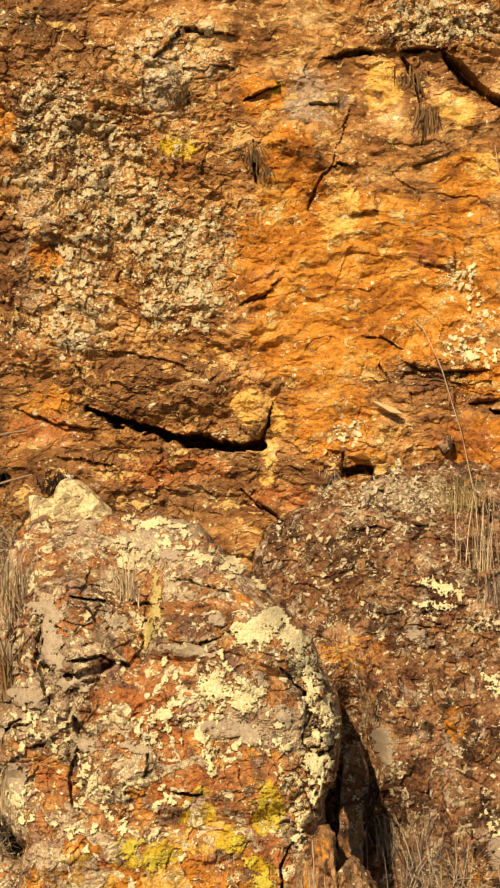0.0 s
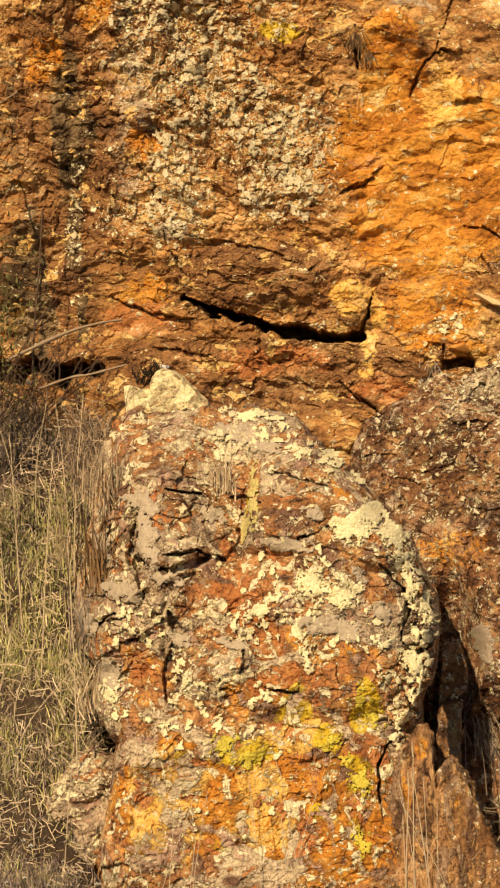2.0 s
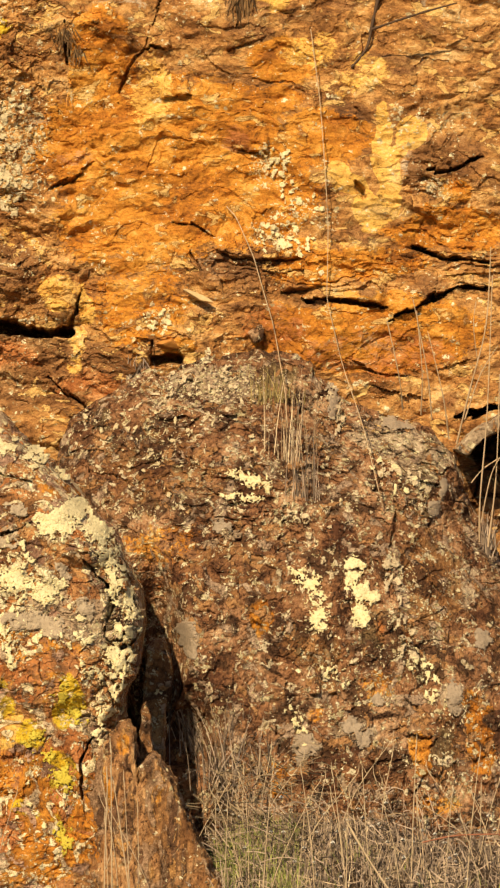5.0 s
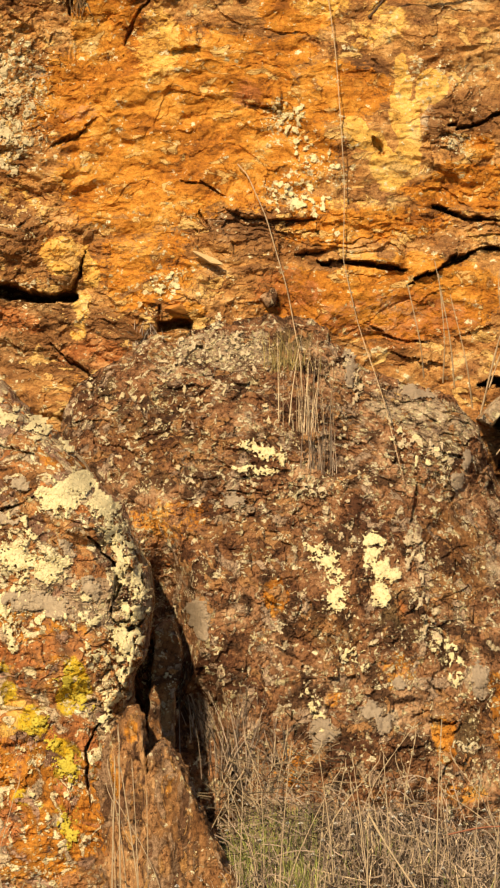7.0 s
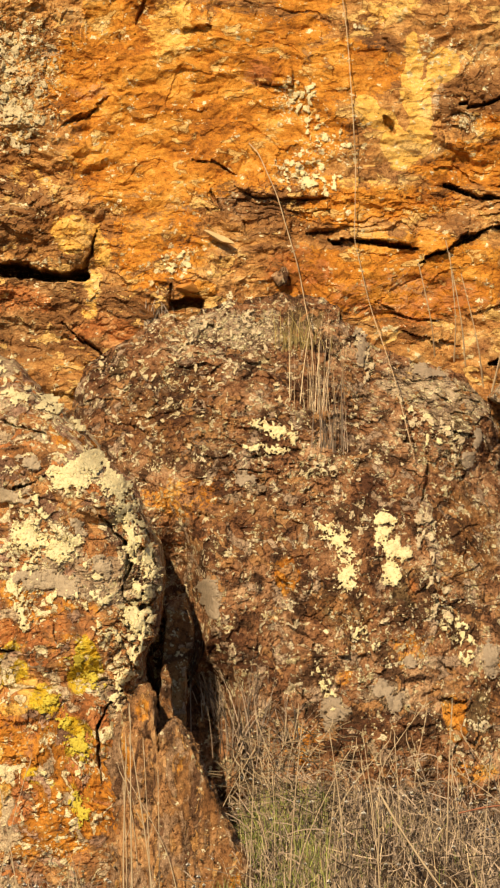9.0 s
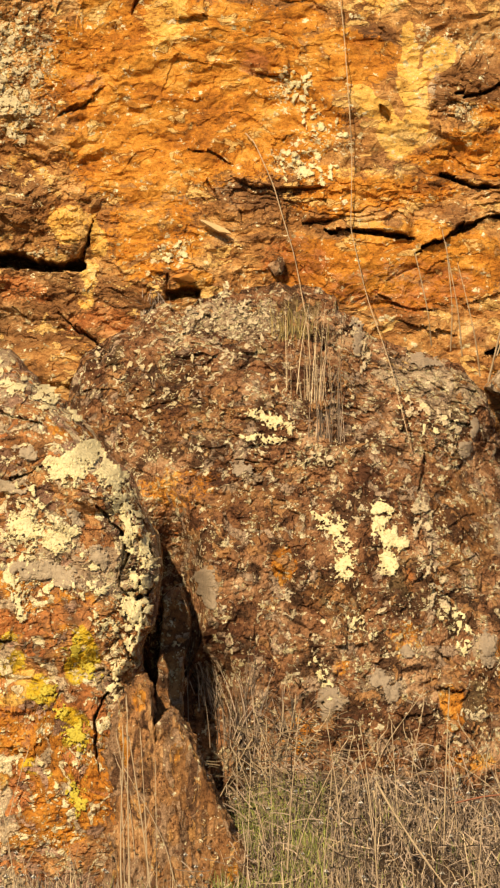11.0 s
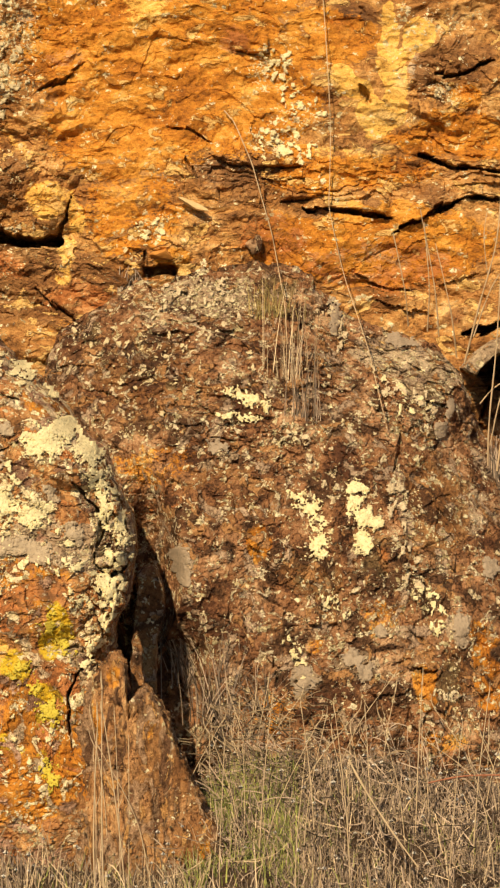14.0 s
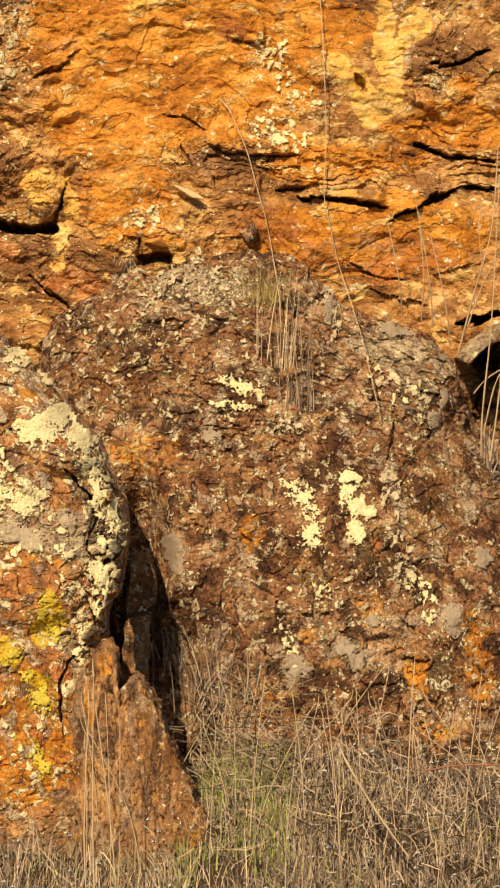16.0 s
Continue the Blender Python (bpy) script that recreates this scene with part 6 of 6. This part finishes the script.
flecks(((-1.22, 2.215), (-1.05, 2.18), (-0.90, 2.15), (-0.76, 2.14)), 30, 0.010, 0.006, 12, FLAKE, "small pale lichen flecks along the slot", cliff_front, cliff)
FILM = plain("smooth_grey_lichen", (0.26, 0.20, 0.135), (0.44, 0.355, 0.25), 55, relief=0.3, pits=0.3)
for i, spots in enumerate((((-0.200, 0.865, 0.040, 0.050), (-0.190, 0.80, 0.028, 0.035)), ((0.275, 0.425, 0.045, 0.045), (0.255, 0.37, 0.025, 0.025)), ((0.46, 0.50, 0.040, 0.030), (0.50, 0.45, 0.030, 0.035)), ((0.865, 0.61, 0.035, 0.055),), ((0.66, 1.705, 0.055, 0.022),), ((0.395, 1.80, 0.025, 0.07),), ((0.56, 0.60, 0.03, 0.022),), ((-0.06, 1.29, 0.035, 0.022),), ((0.99, 0.82, 0.035, 0.045),), ((0.80, 1.36, 0.03, 0.03), (0.84, 1.44, 0.02, 0.03)))):
    lichen_patch(brown_face, brown_boulder, spots, 0.012, FILM, 70 + i, "smooth grey lichen film", "grey_lichen", holes=0.34)
lichen_patch(front_face, front_boulder, ((-0.69, 1.31, 0.09, 0.06), (-0.63, 1.35, 0.07, 0.05), (-0.54, 1.29, 0.06, 0.07)), 0.0095, CRUST, 11, holes=0.22)
lichen_patch(front_face, front_boulder, ((-0.50, 1.20, 0.055, 0.08), (-0.47, 1.08, 0.05, 0.09), (-0.42, 1.0, 0.03, 0.06)), 0.0095, CRUST, 12, holes=-0.12)
lichen_patch(front_face, front_boulder, ((-0.84, 1.09, 0.08, 0.06), (-0.74, 1.04, 0.08, 0.05), (-0.68, 1.07, 0.04, 0.03)), 0.0085, CRUST, 13)
lichen_patch(front_face, front_boulder, ((-1.05, 0.99, 0.05, 0.03), (-1.0, 1.04, 0.03, 0.02)), 0.0085, CRUST, 14)
lichen_patch(front_face, front_boulder, ((-0.47, 0.80, 0.05, 0.09), (-0.45, 0.90, 0.04, 0.05)), 0.0085, CRUST, 15, holes=-0.12)
lichen_patch(front_face, front_boulder, ((-1.64, 0.68, 0.06, 0.08), (-1.60, 0.58, 0.05, 0.04)), 0.009, CRUST, 16, holes=-0.1)
flecks(((-1.26, 1.70), (-1.12, 1.70), (-1.20, 1.58), (-1.24, 1.46)), 44, 0.03, 0.013, 17, FLAKE, "strewn cream lichen flakes", front_face, front_boulder)
lichen_patch(front_face, front_boulder, ((-0.78, 1.61, 0.06, 0.03), (-0.66, 1.51, 0.05, 0.04)), 0.008, CRUST, 18)
PLATE = plain("pale_grey_lichen", (0.33, 0.255, 0.165), (0.55, 0.445, 0.30), 45, relief=0.4, pits=0.4)
for i, (x, z, rx, rz) in enumerate(((-0.772, 0.922, 0.115, 0.036), (-0.581, 0.971, 0.035, 0.038), (-0.947, 1.24, 0.085, 0.022), (-1.492, 1.273, 0.042, 0.10), (-1.706, 1.227, 0.040, 0.05), (-1.594, 1.054, 0.085, 0.036), (-1.753, 0.927, 0.055, 0.040), (-1.402, 1.10, 0.062, 0.026), (-1.532, 1.40, 0.072, 0.036),
                                    (-1.182, 1.684, 0.075, 0.030), (-1.042, 1.613, 0.055, 0.020), (-1.655, 0.736, 0.052, 0.045), (-0.842, 1.358, 0.04, 0.020), (-0.665, 1.125, 0.030, 0.024), (-1.354, 0.881, 0.045, 0.030), (-1.153, 0.859, 0.045, 0.022), (-1.242, 1.358, 0.045, 0.030))):
    lichen_patch(front_face, front_boulder, ((x, z, rx, rz), (x + 0.7 * rx, z - 0.8 * rz, rx * 0.5, rz * 0.6), (x - 0.8 * rx, z + 0.5 * rz, rx * 0.5, rz * 0.6)), 0.016, PLATE, 110 + i, "smooth pale grey lichen film", "grey_lichen", holes=0.24)
gold = "bright yellow lichen crust"
lichen_patch(front_face, front_boulder, ((-0.66, 0.66, 0.055, 0.05), (-0.61, 0.59, 0.045, 0.07)), 0.0080, GOLD, 21, gold, holes=-0.14)
lichen_patch(front_face, front_boulder, ((-0.72, 0.42, 0.04, 0.04), (-0.66, 0.35, 0.05, 0.07), (-0.76, 0.49, 0.05, 0.05)), 0.0080, GOLD, 22, gold, holes=-0.14)
lichen_patch(front_face, front_boulder, ((-1.17, 0.48, 0.05, 0.05), (-1.08, 0.42, 0.06, 0.04)), 0.0075, GOLD, 23, gold)
lichen_patch(front_face, front_boulder, ((-0.65, 0.12, 0.05, 0.10),), 0.0065, GOLD, 24, gold, holes=-0.16)
flake_rng = random.Random(77)
for i, (x, z, rx, rz, n, sz) in enumerate((
        (0.15, 2.82, 0.06, 0.06, 26, 0.011), (0.22, 2.68, 0.07, 0.05, 14, 0.009), (0.20, 2.49, 0.13, 0.06, 38, 0.011), (-0.36, 2.15, 0.07, 0.06, 14, 0.010), (0.33, 2.62, 0.05, 0.06, 10, 0.008),
        (-1.48, 3.36, 0.20, 0.18, 70, 0.014), (-1.32, 3.12, 0.18, 0.15, 60, 0.013), (-1.04, 2.93, 0.19, 0.14, 70, 0.013), (-1.02, 2.70, 0.19, 0.10, 55, 0.014),
        (-1.52, 2.74, 0.10, 0.24, 60, 0.013), (-1.62, 3.55, 0.12, 0.16, 36, 0.012), (-1.05, 3.82, 0.18, 0.12, 50, 0.014), (0.10, 3.92, 0.30, 0.08, 60, 0.014), (0.86, 2.71, 0.05, 0.04, 9, 0.009),
        (-1.70, 2.62, 0.10, 0.06, 14, 0.010), (-1.93, 2.62, 0.04, 0.16, 16, 0.010), (-1.75, 3.30, 0.06, 0.2, 16, 0.010), (-1.18, 3.42, 0.16, 0.12, 30, 0.011))):
    spots = []
    for _ in range(n):
        a, q, g = flake_rng.uniform(0, 2 * math.pi), math.sqrt(flake_rng.random()) * 1.15, flake_rng.uniform(0.5, 1.5)
        spots.append((x + rx * q * math.cos(a), z + rz * q * math.sin(a), sz * g * flake_rng.uniform(0.8, 1.4), sz * g))
    lichen_patch(cliff_front, cliff, spots, 0.010, FLAKE if i > 4 else CRUST, 40 + i, "scattered grey-cream lichen flakes", holes=0.1)
lichen_patch(front_face, front_boulder, ((-1.09, 1.42, 0.03, 0.13), (-1.12, 1.30, 0.03, 0.06)), 0.007, plain("pale_yellow_lichen", (0.42, 0.34, 0.10), (0.74, 0.62, 0.24), 70, relief=0.4, pits=0.7), 31, "pale yellowish lichen crust")
for i, (x, z, rx, rz) in enumerate(((-1.08, 0.90, 0.025, 0.05), (-0.90, 0.90, 0.03, 0.06), (-0.86, 0.80, 0.025, 0.05), (-1.36, 0.78, 0.02, 0.07), (-1.27, 0.70, 0.05, 0.02), (-0.98, 0.98, 0.03, 0.02), (-0.83, 0.95, 0.03, 0.04), (-1.25, 0.60, 0.04, 0.03), (-1.42, 0.55, 0.05, 0.025),
                                    (-1.58, 0.98, 0.03, 0.04), (-1.12, 1.75, 0.10, 0.03), (-0.95, 1.62, 0.06, 0.03), (-0.56, 0.86, 0.05, 0.03), (-0.55, 0.74, 0.04, 0.04), (-1.50, 0.88, 0.03, 0.04), (-0.60, 0.95, 0.04, 0.04), (-1.17, 0.72, 0.03, 0.02))):
    lichen_patch(front_face, front_boulder, ((x, z, rx * 0.7, rz * 0.7), (x + rx, z - rz * 0.6, rx * 0.5, rz * 0.5), (x - rx, z + rz * 0.7, rx * 0.4, rz * 0.4)), 0.0085, CRUST, 60 + i, "small cream lichen crust", holes=0.0)
for i, (line, n, spread, size) in enumerate((
        (((-0.52, 1.18), (-0.43, 1.05), (-0.40, 0.90), (-0.43, 0.76), (-0.48, 0.62), (-0.55, 0.50)), 60, 0.022, 0.014),
        (((-1.20, 0.98), (-1.00, 0.95), (-0.80, 0.88), (-0.62, 0.85)), 40, 0.05, 0.012), (((-1.42, 0.80), (-1.30, 0.68), (-1.10, 0.64), (-0.90, 0.70)), 34, 0.035, 0.012),
        (((-1.72, 0.95), (-1.60, 0.88), (-1.50, 0.95), (-1.40, 0.90)), 26, 0.04, 0.013), (((-1.25, 1.62), (-1.10, 1.70), (-0.90, 1.64), (-0.70, 1.52)), 44, 0.035, 0.013),
        (((-1.20, 1.15), (-1.00, 1.15), (-0.80, 1.20)), 26, 0.05, 0.010), (((-1.40, 0.55), (-1.20, 0.55), (-0.95, 0.48)), 24, 0.04, 0.010), (((-1.25, 0.2), (-0.9, 0.3), (-0.6, 0.3)), 22, 0.07, 0.009))):
    flecks(line, n, spread, size, 100 + i, CRUST, "strewn cream lichen flakes", front_face, front_boulder)
